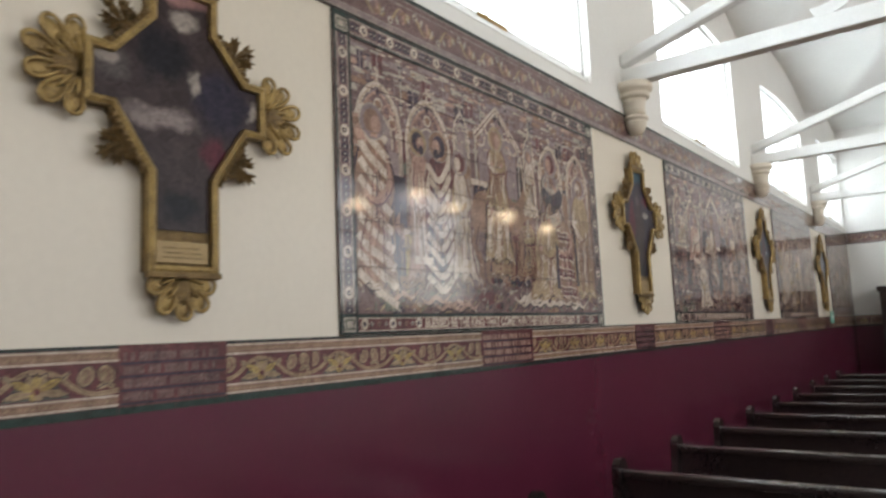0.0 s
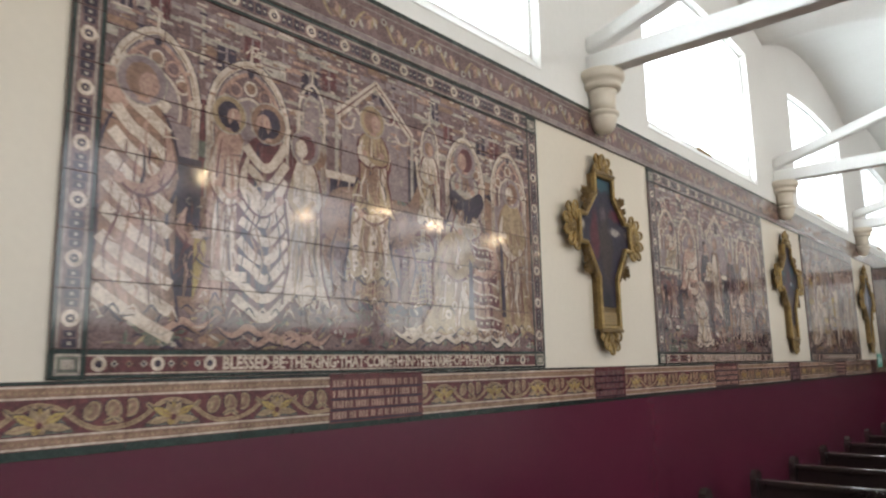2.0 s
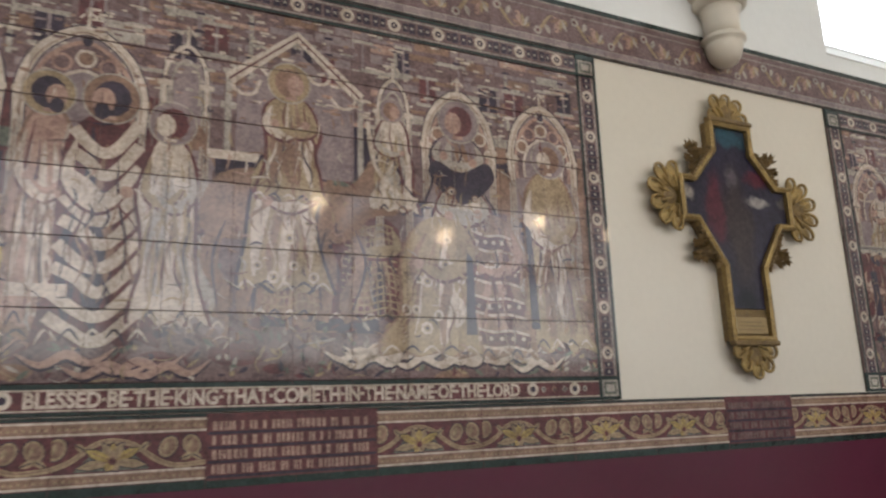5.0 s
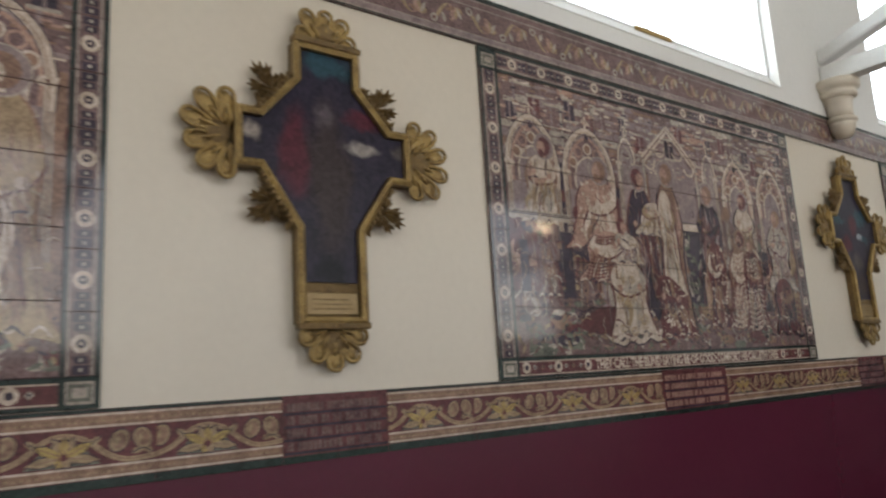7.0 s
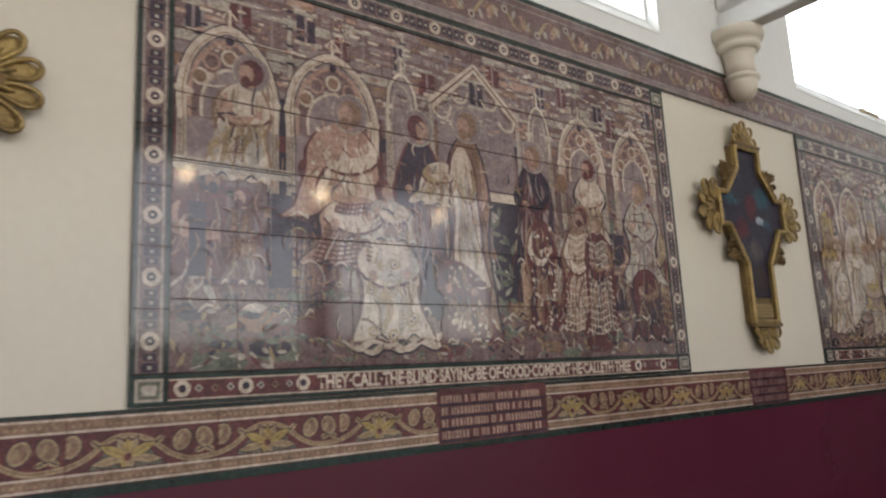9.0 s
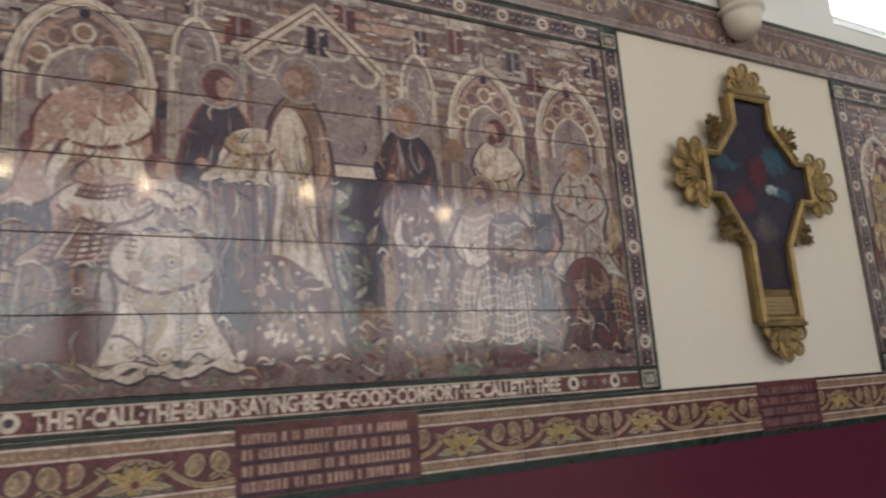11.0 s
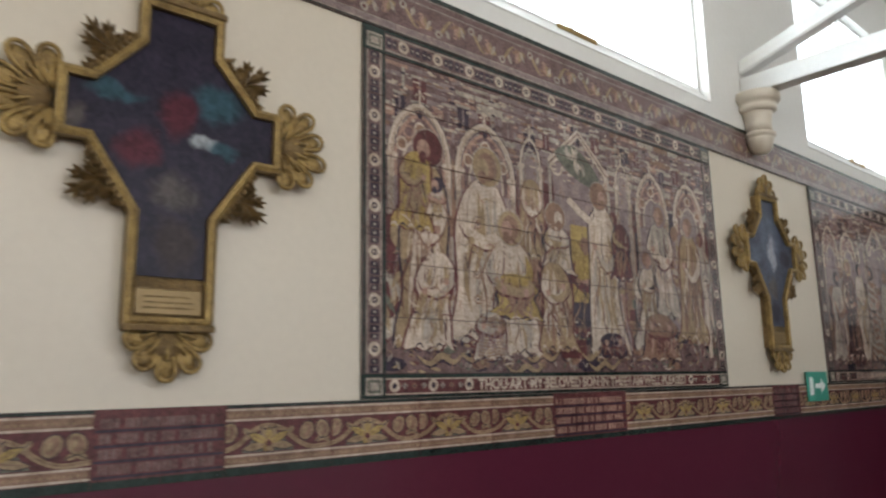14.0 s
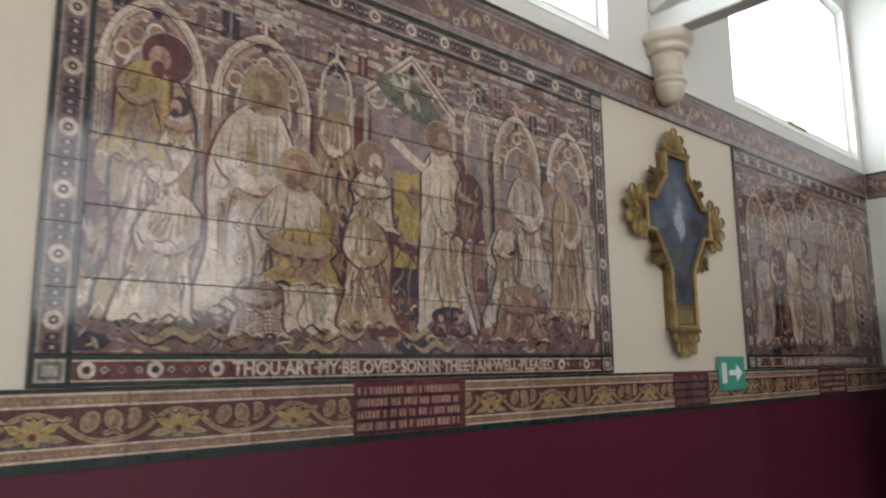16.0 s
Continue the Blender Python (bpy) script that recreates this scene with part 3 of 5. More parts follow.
def station(cy, scene_no, seed, dz=0.0):
    rnd = random.Random(seed)
    c = tagged(empty("station_cross", 0.0, cy, 1.5 + dz), "carved gilt cross with shell ends and a dark painted panel", "wall cross", "gilt crosses along the wall")
    inv = Matrix.Translation((0, 0, -1.5))

    def sub(name, bm, m, label="", smooth=False, parent=None):
        bm.transform(inv)
        return part(name, bm, m, parent or c, label, smooth)

    sub("back_board", prism(bmesh.new(), outline(0.004), 0.0, 0.026), GILTDARK)
    o, i1, i2 = outline(0), outline(0.010), outline(0.021)
    bm = bmesh.new()
    n = len(o)
    rings = [[bm.verts.new((x, p[0], p[1])) for p in q] for x, q in ((0.027, o), (0.048, o), (0.054, i1), (0.048, i2), (0.030, i2))]
    for a, b in zip(rings, rings[1:] + rings[:1]):
        for i in range(n):
            bm.faces.new((a[i], a[(i + 1) % n], b[(i + 1) % n], b[i]))
    sub("gilt_frame", bm, GILT, "worn gilt moulding")
    # the picture: a dark ground and soft plain shapes
    pic = outline(0.022, 1.735)
    sub("painting", prism(bmesh.new(), pic, 0.027, 0.032), PICTURES[scene_no], "dark oil painting of soft plain patches")
    bm = boxes((0.027, 0.036, -0.078, 0.078, 1.668, 1.728), bevel=0.003)
    plate = sub("name_plate", bm, PLATE, "pale gilt plate with faint lettering")
    bm = boxes(*[(0.0362, 0.037, -0.062 + 0.004 * (q % 2), 0.062 - 0.006 * (q % 3), 1.682 + q * 0.013, 1.6855 + q * 0.013) for q in range(3)])
    sub("lettering", bm, GILTDARK, parent=plate)
    for yy, zz, ang, m in ((-0.275, 2.139, math.pi, 6), (0.275, 2.139, 0, 6), (0, 2.445, math.pi / 2, 5), (0, 1.635, -math.pi / 2, 5)):
        shell = sub("shell_end", blob(bmesh.new(), (0.026, yy + 0.042 * math.cos(ang), zz + 0.042 * math.sin(ang)), (0.02, 0.04, 0.04), 14, 8), GILTDARK, smooth=True)
        for i in range(m):
            side = abs(yy) > 0.1
            a = ang + (i / (m - 1) - 0.5) * (2.75 if side else 2.5)
            rr = (0.150 if side else 0.125) * (1 + 0.06 * rnd.uniform(-1, 1)) * (1 if 0 < i < m - 1 else 0.9)
            bm = petal(a, rr)
            bm.transform(Matrix.Translation((0, yy, zz)))
            sub("petal", bm, GILT, smooth=True, parent=shell)
    for za in (1.628, 2.44):
        sub("cap_moulding", boxes((0.027, 0.056, -0.108, 0.108, za, za + 0.017), bevel=0.004), GILTDARK)
    for sy in (-1, 1):
        for zz, ny, nz in ((1.978, 0.84, -0.54), (2.279, 0.75, 0.66)):
            bm = bmesh.new()
            crest(bm, (sy * 0.158, zz), math.atan2(nz, sy * ny), rnd)
            sub("leaf_crest", bm, GILTDARK)
    return c


for k, (cy, dz) in enumerate(((0.462, 0.0), (3.697, 0.0), (6.91, 0.005), (10.03, 0.0))):
    station(cy, k, 11 + k, dz)

# exit sign
s = tagged(empty("exit_sign", 0.009, 10.463, 1.367), "small green sign with a white arrow", "exit sign")
inv = Matrix.Translation((-0.009, -10.463, -1.367))
bm = boxes((0.013, 0.021, 10.335, 10.59, 1.367, 1.525), bevel=0.002)
bm.transform(inv)
part("plate", bm, SIGNGREEN, s)
bm = prism(bmesh.new(), [(10.43, 1.435), (10.50, 1.435), (10.50, 1.405), (10.56, 1.448), (10.50, 1.491), (10.50, 1.461), (10.43, 1.461)], 0.0212, 0.022)
bm.transform(inv)
part("arrow", bm, SIGNWHITE, s)
bm = boxes((0.0212, 0.022, 10.36, 10.405, 1.40, 1.495))
bm.transform(inv)
part("doorway_mark", bm, SIGNWHITE, s)

# ---- painted tile panels ----


def backdrop(a, rnd, W, H):
    """Gothic arcade, masonry behind and turf below."""
    # masonry and roofs over the arcade; inks paled to paint in the glaze's reflected haze
    for i in range(19):
        u = W * (i + 0.5) / 19 + rnd.uniform(-0.02, 0.02)
        v, w = rnd.uniform(0.80, 0.90), rnd.uniform(0.016, 0.034)
        a.rect(u - w, u + w, v, v + 0.075, (DARK, MAROON, MAUVE)[i % 3], 3.4)
        a.rect(u - 0.004, u + 0.004, v, v + 0.075, LILAC, 4.1)
        a.rect(u - w - 0.008, u + w + 0.008, v + 0.076, v + 0.086, PALE, 3.4)
        a.rect(u - w - 0.01, u + w + 0.01, v - 0.012, v - 0.002, PALE, 3.4)
    for row in range(9):
        v = 0.70 + row * 0.034
        u = rnd.uniform(-0.1, 0)
        while u < W:
            w = rnd.uniform(0.03, 0.16)
            a.rect(u, u + w - 0.006, v, v + rnd.choice((0.012, 0.02, 0.028)), rnd.choice((MAUVE, LILAC, ROSE, LILAC, PALE, MAUVE, LILAC, BROWN, PALE)), 0)
            u += w
    for i in range(620):
        u, v = rnd.uniform(0, W), rnd.uniform(0.72, H)
        a.rect(u, u + rnd.uniform(0.008, 0.035), v, v + rnd.uniform(0.004, 0.009), rnd.choice((CREAM, PALE, MAUVE, ROSE, BROWN, CREAM, LILAC)), 4.6)
    for i in range(10):
        u = W * (i + 0.5) / 10 + rnd.uniform(-0.03, 0.03)
        a.stroke([(u, 0.76), (u, H - rnd.uniform(0.01, 0.06))], 0.012, rnd.choice((PALE, LILAC)), 2)
        for q in range(4):
            a.rect(u - 0.012, u + 0.012, 0.80 + q * 0.05, 0.808 + q * 0.05, DARK, 2.6)
    # shaded room inside the arcade
    for i in range(16):
        u = W * i / 16
        a.rect(u, u + W / 16 - 0.004, 0.12, 0.70, rnd.choice((MAUVE, MAROON, MAUVE, BROWN, DARK)), 0.5)
    for i in range(150):
        u, v = rnd.uniform(0, W), rnd.uniform(0.12, 0.66)
        a.rect(u, u + rnd.uniform(0.02, 0.09), v, v + rnd.uniform(0.01, 0.05), rnd.choice((DARK, MAROON, MAUVE, GREEN, BROWN, DARK)), 1.4)
    # turf
    for i in range(26):
        u, v, r = rnd.uniform(0, W), rnd.uniform(0.0, 0.13), rnd.uniform(0.02, 0.08)
        a.disc(u, v, r, rnd.choice((GREEN, MAUVE, DARK, MAROON, BROWN)), 1.5, 9, 0.4)
    for i in range(420):
        u, v = rnd.uniform(0, W), rnd.uniform(0.0, 0.17)
        a.leaf(u, v, rnd.uniform(0, 3.14), rnd.uniform(0.015, 0.045), rnd.uniform(0.006, 0.014), rnd.choice((GREEN, PALE, SAND, DARK, MAROON, GREEN)), 2.3)


def arch(a, u0, u1, spring, apex, ink, gable=False):
    m = (u0 + u1) / 2
    h = apex - spring
    if gable:
        pts = [(u0, spring - 0.17), (u0, spring), (m, apex), (u1, spring), (u1, spring - 0.17)]
        inner = [(u0 + 0.02, spring - 0.25), (u0 + 0.02, spring - 0.02), (m, apex - 0.045), (u1 - 0.02, spring - 0.02), (u1 - 0.02, spring - 0.25)]
        a.poly(inner, LILAC, 3)
        a.stroke(pts[1:4], 0.034, CREAM, 5)
        a.stroke(pts[1:4], 0.006, MAROON, 5.8)
        for x in (u0, u1):
            a.stroke([(x, spring - 0.40), (x, spring + 0.01)], 0.016, PALE, 4.5)
        for sgn in (-1, 1):
            for f in (0.35, 0.75):
                cu, cv = m + sgn * f * (m - u0), apex - f * h - 0.05
                a.stroke(curve([(cu - 0.04, cv), (cu - 0.015, cv - 0.025), (cu + 0.02, cv - 0.02), (cu + 0.035, cv + 0.02)], 4), 0.009, CREAM, 5)
        return
    shape = curve([(u0, spring - 0.10), (u0, spring), (u0 + (m - u0) * 0.30, spring + h * 0.62), (m, apex), (u1 - (u1 - m) * 0.30, spring + h * 0.62), (u1, spring), (u1, spring - 0.10)], 5)
    scaled = lambda f, d: [(m + (p[0] - m) * f, spring + (p[1] - spring) * f - d) for p in shape]
    wide = (u1 - u0) > 0.15
    a.poly(shape + [(u1, spring - 0.22), (u0, spring - 0.22)], ink, 3)
    a.stroke(shape, 0.030 if wide else 0.016, DARK, 4.4)
    a.stroke(shape, 0.023 if wide else 0.011, CREAM, 5)
    if wide:
        a.stroke(scaled(0.97, 0.002), 0.003, BROWN, 5.8)
        a.poly(scaled(0.83, 0.008), MAUVE, 3.8)
        a.stroke(scaled(0.84, 0.008), 0.011, ROSE, 5)
        # foils of the tracery, each a ring with a dark eye
        for i in range(5):
            t = math.pi * (0.10 + 0.80 * i / 4)
            cu, cv = m + math.cos(t) * (u1 - u0) * 0.335, spring + math.sin(t) * h * 0.58 - 0.012
            a.disc(cu, cv, 0.024, (CREAM, ROSE)[i % 2], 5.1, 12)
            a.disc(cu, cv, 0.017, (BROWN, MAUVE)[i % 2], 5.8, 10)
        low = [(m + (p[0] - m) * 0.60, spring - 0.035 + (p[1] - spring) * 0.52) for p in shape]
        a.poly(low, ink, 6.4)
        a.stroke(low, 0.008, CREAM, 7.1)
        for q in (-1, 1):
            a.disc(m + q * (u1 - u0) * 0.43, spring - 0.03, 0.012, CREAM, 5.8, 9)
        a.disc(m, apex - 0.030, 0.012, DARK, 5.8, 8)
    else:
        a.stroke(scaled(0.66, 0.01), 0.007, PALE, 5)
    for q in (-1, 1):
        a.stroke([(m + q * 0.02, apex + 0.03), (m, apex + 0.055), (m - q * 0.001, apex)], 0.008, CREAM, 5)
    for x in (u0, u1):
        a.stroke([(x, spring - 0.45), (x, spring - 0.02)], 0.024, BROWN, 4.0)
        for d in (-0.009, 0.0, 0.009):
            a.stroke([(x + d, spring - 0.45), (x + d, spring - 0.02)], 0.005, PALE, 4.7)
        a.rect(x - 0.018, x + 0.018, spring - 0.03, spring - 0.016, CREAM, 5.4)
        a.rect(x - 0.018, x + 0.018, spring - 0.47, spring - 0.45, SAND, 5.4)


def robe(a, rnd, u0, u1, v0, v1, ink, fold, layer, style="", lean=0.0, head=None, halo=None, face=ROSE):
    """A plain robed shape: a draped mass with folds, a round top and a faint halo."""
    layer += 6
    u0, u1 = u0 - 0.012, u1 + 0.012
    m, w, h = (u0 + u1) / 2, (u1 - u0) / 2, v1 - v0
    P = lambda f, g: (m + f * w + lean * g * h, v0 + g * h)
    J = lambda k: rnd.uniform(-k, k)
    train = rnd.choice((-1, 1)) * rnd.uniform(0.1, 0.35)
    left = [P(-0.95 + min(train, 0) + J(0.1), 0.01), P(-0.98 + J(0.08), 0.12), P(-0.78 + J(0.12), 0.3), P(-0.76 + J(0.14), 0.5), P(-0.8 + J(0.14), 0.68), P(-0.66 + J(0.06), 0.86), P(-0.36, 0.97)]
    right = [P(0.36, 0.97), P(0.68 + J(0.06), 0.85), P(0.82 + J(0.14), 0.66), P(0.74 + J(0.14), 0.48), P(0.8 + J(0.12), 0.28), P(1.0 + J(0.08), 0.1), P(0.95 + max(train, 0), 0.0)]
    hem = [P(0.7, 0.05 + J(0.02)), P(0.45, 0.0), P(0.15, 0.045 + J(0.02)), P(-0.2, 0.0), P(-0.55, 0.05 + J(0.02))]
    body = curve(left + [P(0, 1.0)] + right + hem, 3, True)
    a.poly([(p[0] + (0.010 if p[0] > m else -0.010), p[1] - 0.003) for p in body], (MAROON, BROWN, DARK)[len(a.shapes) % 3], layer - 0.9)
    a.poly(body, ink, layer)
    F = lambda f, g: P(f * (0.62 + 0.3 * (1 - g)), g)
    S = lambda f, b, g0, g1: curve([F(f, g0), F(f + b, g0 + (g1 - g0) * 0.33), F(f * 0.85 - b * 0.6, g0 + (g1 - g0) * 0.66), F(f * 0.7, g1)], 4)
    dark2 = {CREAM: SAND, ROSE: BROWN, OCHRE: BROWN, PALE: LILAC, BROWN: MAROON, MAROON: DARK, DARK: MAROON, SAND: BROWN}.get(ink, BROWN)
    lite2 = {CREAM: PALE, ROSE: CREAM, OCHRE: SAND, PALE: CREAM, BROWN: ROSE, MAROON: BROWN, DARK: LILAC, SAND: CREAM}.get(ink, PALE)
    for i in range(5):
        a.stroke(S(rnd.uniform(-0.8, 0.8), J(0.3), rnd.uniform(0.03, 0.2), rnd.uniform(0.5, 0.95)), w * rnd.uniform(0.16, 0.34), rnd.choice((dark2, lite2)), layer + 0.7, True)
    if style == "chevron":
        for i in range(9):
            g = 0.06 + i * 0.10
            a.stroke(curve([F(-1.0, g + 0.06), F(-0.45, g + J(0.02)), F(-0.05, g - 0.04), F(0.35, g - 0.01), F(1.0, g + 0.11)], 3), h * 0.05, fold, layer + 1.4)
    elif style == "bars":
        for i in range(10):
            g = -0.06 + i * 0.115
            a.stroke(curve([F(-1.0, g + 0.19), F(-0.4, g + 0.12 + J(0.015)), F(0.2, g + 0.06), F(0.95, g - 0.01)], 3), h * 0.055, fold, layer + 1.4)
    elif style == "bands":
        for i in range(4):
            g = 0.14 + i * 0.22
            for d, k, c in ((0, 0.085, dark2), (0.055, 0.018, CREAM), (-0.055, 0.018, CREAM)):
                a.stroke(curve([F(-0.95, g + d + 0.02), F(-0.3, g + d - 0.01), F(0.3, g + d), F(0.95, g + d - 0.03)], 3), h * k, c, layer + 1.4)
            for q in range(5):
                p = F(-0.75 + 0.37 * q, g)
                a.disc(p[0], p[1], h * 0.017, CREAM, layer + 2.1, 6)
    elif style == "rosettes":
        for i in range(int(6 + 40 * w)):
            q = F(rnd.uniform(-0.85, 0.85), rnd.uniform(0.06, 0.92))
            r = rnd.uniform(0.011, 0.02)
            a.disc(q[0], q[1], r, fold, layer + 1.4, 7)
            a.disc(q[0], q[1], r * 0.6, ink, layer + 2.1, 6)
            a.disc(q[0], q[1], r * 0.3, DARK, layer + 2.8, 5)
    elif style == "stripe":
        for i in range(10):
            g = 0.05 + i * 0.088
            a.stroke(curve([F(-0.95, g + 0.09), F(-0.3, g + 0.02 + J(0.02)), F(0.2, g + 0.03), F(0.95, g - 0.03)], 3), h * 0.042, fold, layer + 1.4)
    elif style == "spots":
        for i in range(int(30 + 260 * w)):
            q = F(rnd.uniform(-0.9, 0.9), rnd.uniform(0.04, 0.94))
            a.disc(q[0], q[1], rnd.uniform(0.004, 0.009), fold, layer + 1.4, 6)
    elif style == "check":
        for i in range(14):
            g = 0.05 + i * 0.065
            a.stroke(curve([F(-0.9, g), F(-0.2, g - 0.03), F(0.4, g + 0.02), F(0.9, g - 0.01)], 3), 0.005, fold, layer + 1.4)
        for i in range(9):
            f = -0.8 + i * 0.2
            a.stroke([F(f, 0.04), F(f * 0.8, 0.9)], 0.004, fold, layer + 1.4)
    nf = int((14 + 100 * w) * (0.4 if style else 1.0))
    for i in range(nf):
        f = -0.92 + 1.84 * (i + rnd.random()) / nf
        g0 = rnd.uniform(0.0, 0.5)
        g1 = min(0.96, g0 + rnd.uniform(0.25, 0.6))
        a.stroke(S(f, J(0.22), g0, g1), rnd.uniform(0.003, 0.009), (dark2, MAROON, lite2, BROWN, dark2, DARK, lite2)[i % 7], layer + 2.9, True)
    # sleeves and hanging cloth
    for s in rnd.sample((-1, 1), rnd.choice((1, 2))):
        line = curve([P(-0.55 * s, 0.88), P(-0.68 * s, 0.7), P(-0.1 * s, 0.6 + J(0.05)), P(0.45 * s, 0.66 + J(0.08))], 4)
        a.stroke([(p[0], p[1] - 0.006) for p in line], min(0.05, w * 0.36), MAROON, layer + 2.9, True)
        a.stroke(line, min(0.042, w * 0.3), rnd.choice((ink, lite2, fold)), layer + 3.6, True)
        a.disc(line[-1][0], line[-1][1], min(0.016, w * 0.14), face, layer + 4.3, 7)
        for q in range(3):
            p = line[5 + 2 * q]
            a.stroke(curve([p, (p[0] + 0.01 * s, p[1] - 0.03), (p[0] - 0.012 * s, p[1] - 0.07)], 3), 0.006, dark2, layer + 4.3, True)
    for q in range(5):
        f = -0.85 + 0.42 * q
        a.stroke(curve([P(f - 0.18, 0.02 + J(0.015)), P(f, 0.07), P(f + 0.2, 0.015 + J(0.015))], 3), 0.007, (CREAM, DARK)[q % 2], layer + 2.9, True)
    if head:
        r = head
        c = P(0.0 + lean, 1.0)
        c = (c[0], c[1] + r * 0.72)
        sd = rnd.choice((-1, 1))
        if halo is not None:
            a.disc(c[0] - 0.1 * r * sd, c[1] + 0.05 * r, r * 1.28, PALE, layer + 4.3, 22)
            a.disc(c[0] - 0.1 * r * sd, c[1] + 0.05 * r, r * 1.2, (SAND if halo == OCHRE else halo) if rnd.random() < 0.5 else LILAC, layer + 5, 22)
        a.stroke([(c[0], c[1] - r * 1.0), (c[0], c[1])], r * 0.6, face, layer + 5.6)
        hair = rnd.choice((BROWN, MAROON, DARK, BROWN))
        a.disc(c[0] - 0.12 * r * sd, c[1] + 0.06 * r, r * 0.82, hair, layer + 6.3, 11, 1.1)
        a.disc(c[0] + 0.26 * r * sd, c[1] - 0.08 * r, r * 0.52, face, layer + 7, 10, 1.25)
        if rnd.random() < 0.5:
            a.disc(c[0] + 0.3 * r * sd, c[1] - 0.62 * r, r * 0.36, hair, layer + 7.7, 8, 1.2)


def beast(a, u, v):
    """A plain four-legged mass under the rider."""
    a.poly(curve([(u - 0.22, v), (u - 0.18, v + 0.14), (u, v + 0.17), (u + 0.16, v + 0.14), (u + 0.24, v + 0.24), (u + 0.29, v + 0.20), (u + 0.31, v + 0.08), (u + 0.23, v + 0.06), (u + 0.14, v - 0.02), (u - 0.1, v - 0.03)], 4, True), BROWN, 12.2)
    for d, b in ((-0.17, -0.03), (-0.10, 0.02), (0.09, -0.02), (0.17, 0.03)):
        a.stroke(curve([(u + d, v + 0.04), (u + d + b, v - 0.08), (u + d - b * 0.5, v - 0.17), (u + d, v - 0.23)], 4), 0.036, BROWN, 12.2)
        a.stroke(curve([(u + d + 0.012, v + 0.02), (u + d + b + 0.012, v - 0.08), (u + d, v - 0.21)], 4), 0.008, DARK, 13, True)


def hem_cloth(a, rnd, u0, u1, v, n, ink=CREAM):
    """Wavy fallen cloth along the ground."""
    for i in range(n):
        u, q = rnd.uniform(u0, u1), v + rnd.uniform(-0.02, 0.03)
        line = curve([(u, q), (u + 0.05, q - 0.025), (u + 0.10, q), (u + 0.15, q - 0.02), (u + 0.2, q + 0.015)], 4)
        a.stroke(line, 0.030, DARK, 7.2, True)
        a.stroke([(x, y + 0.003) for x, y in line], 0.021, ink, 7.9, True)


def scene_one(a, rnd):
    robe(a, rnd, -0.06, 0.10, 0.10, 0.62, BROWN, SAND, 8, "", 0.0, 0.05, ROSE)
    robe(a, rnd, 0.0, 0.21, 0.07, 0.66, BROWN, CREAM, 13, "bars", 0.0, 0.055, ROSE)
    a.rect(0.21, 0.28, 0.14, 0.52, DARK, 6)
    a.rect(0.265, 0.31, 0.13, 0.30, OCHRE, 8)
    a.rect(0.258, 0.317, 0.30, 0.32, CREAM, 8)
    robe(a, rnd, 0.30, 0.43, 0.12, 0.64, ROSE, SAND, 8, "", 0, 0.046, SAND)
    a.rect(0.31, 0.43, 0.19, 0.22, CREAM, 20)
    robe(a, rnd, 0.39, 0.59, 0.08, 0.64, MAROON, CREAM, 13, "chevron", 0, 0.052, BROWN)
    robe(a, rnd, 0.575, 0.71, 0.13, 0.60, CREAM, SAND, 18, "", -0.02, 0.046, OCHRE, CREAM)
    a.rect(0.74, 0.84, 0.46, 0.56, DARK, 6)
    a.rect(0.72, 0.85, 0.56, 0.585, CREAM, 6)
    beast(a, 0.93, 0.38)
    robe(a, rnd, 0.82, 1.03, 0.22, 0.62, SAND, CREAM, 14, "rosettes", 0)
    robe(a, rnd, 0.85, 1.01, 0.46, 0.76, SAND, CREAM, 19, "", 0, 0.047, SAND)
    robe(a, rnd, 1.17, 1.28, 0.46, 0.74, CREAM, BROWN, 7, "", 0, 0.03, MAUVE)
    a.stroke(curve([(1.15, 0.72), (1.17, 0.60), (1.23, 0.52), (1.30, 0.50)], 5), 0.014, CREAM, 16)
    robe(a, rnd, 1.34, 1.53, 0.48, 0.72, LILAC, DARK, 8, "", 0.0, 0.055, PALE)
    a.poly(curve([(1.34, 0.58), (1.44, 0.50), (1.55, 0.58), (1.53, 0.64), (1.44, 0.60), (1.36, 0.63)], 4, True), DARK, 22)
    robe(a, rnd, 1.35, 1.54, 0.32, 0.56, CREAM, BROWN, 15, "rosettes", 0.0)
    robe(a, rnd, 1.20, 1.46, 0.06, 0.46, SAND, CREAM, 19, "rosettes", 0.12)
    robe(a, rnd, 1.46, 1.66, 0.05, 0.48, BROWN, CREAM, 16, "bands", -0.05)
    a.poly([(1.44, 0.12), (1.475, 0.12), (1.47, 0.34), (1.45, 0.36)], DARK, 30)
    robe(a, rnd, 1.64, 1.86, 0.07, 0.64, SAND, CREAM, 12, "", 0, 0.05, SAND, CREAM)
    a.poly([(1.66, 0.14), (1.69, 0.14), (1.675, 0.44), (1.655, 0.46)], DARK, 28)
    hem_cloth(a, rnd, 0.95, 1.70, 0.06, 13)
    hem_cloth(a, rnd, 0.0, 0.6, 0.05, 5, ROSE)


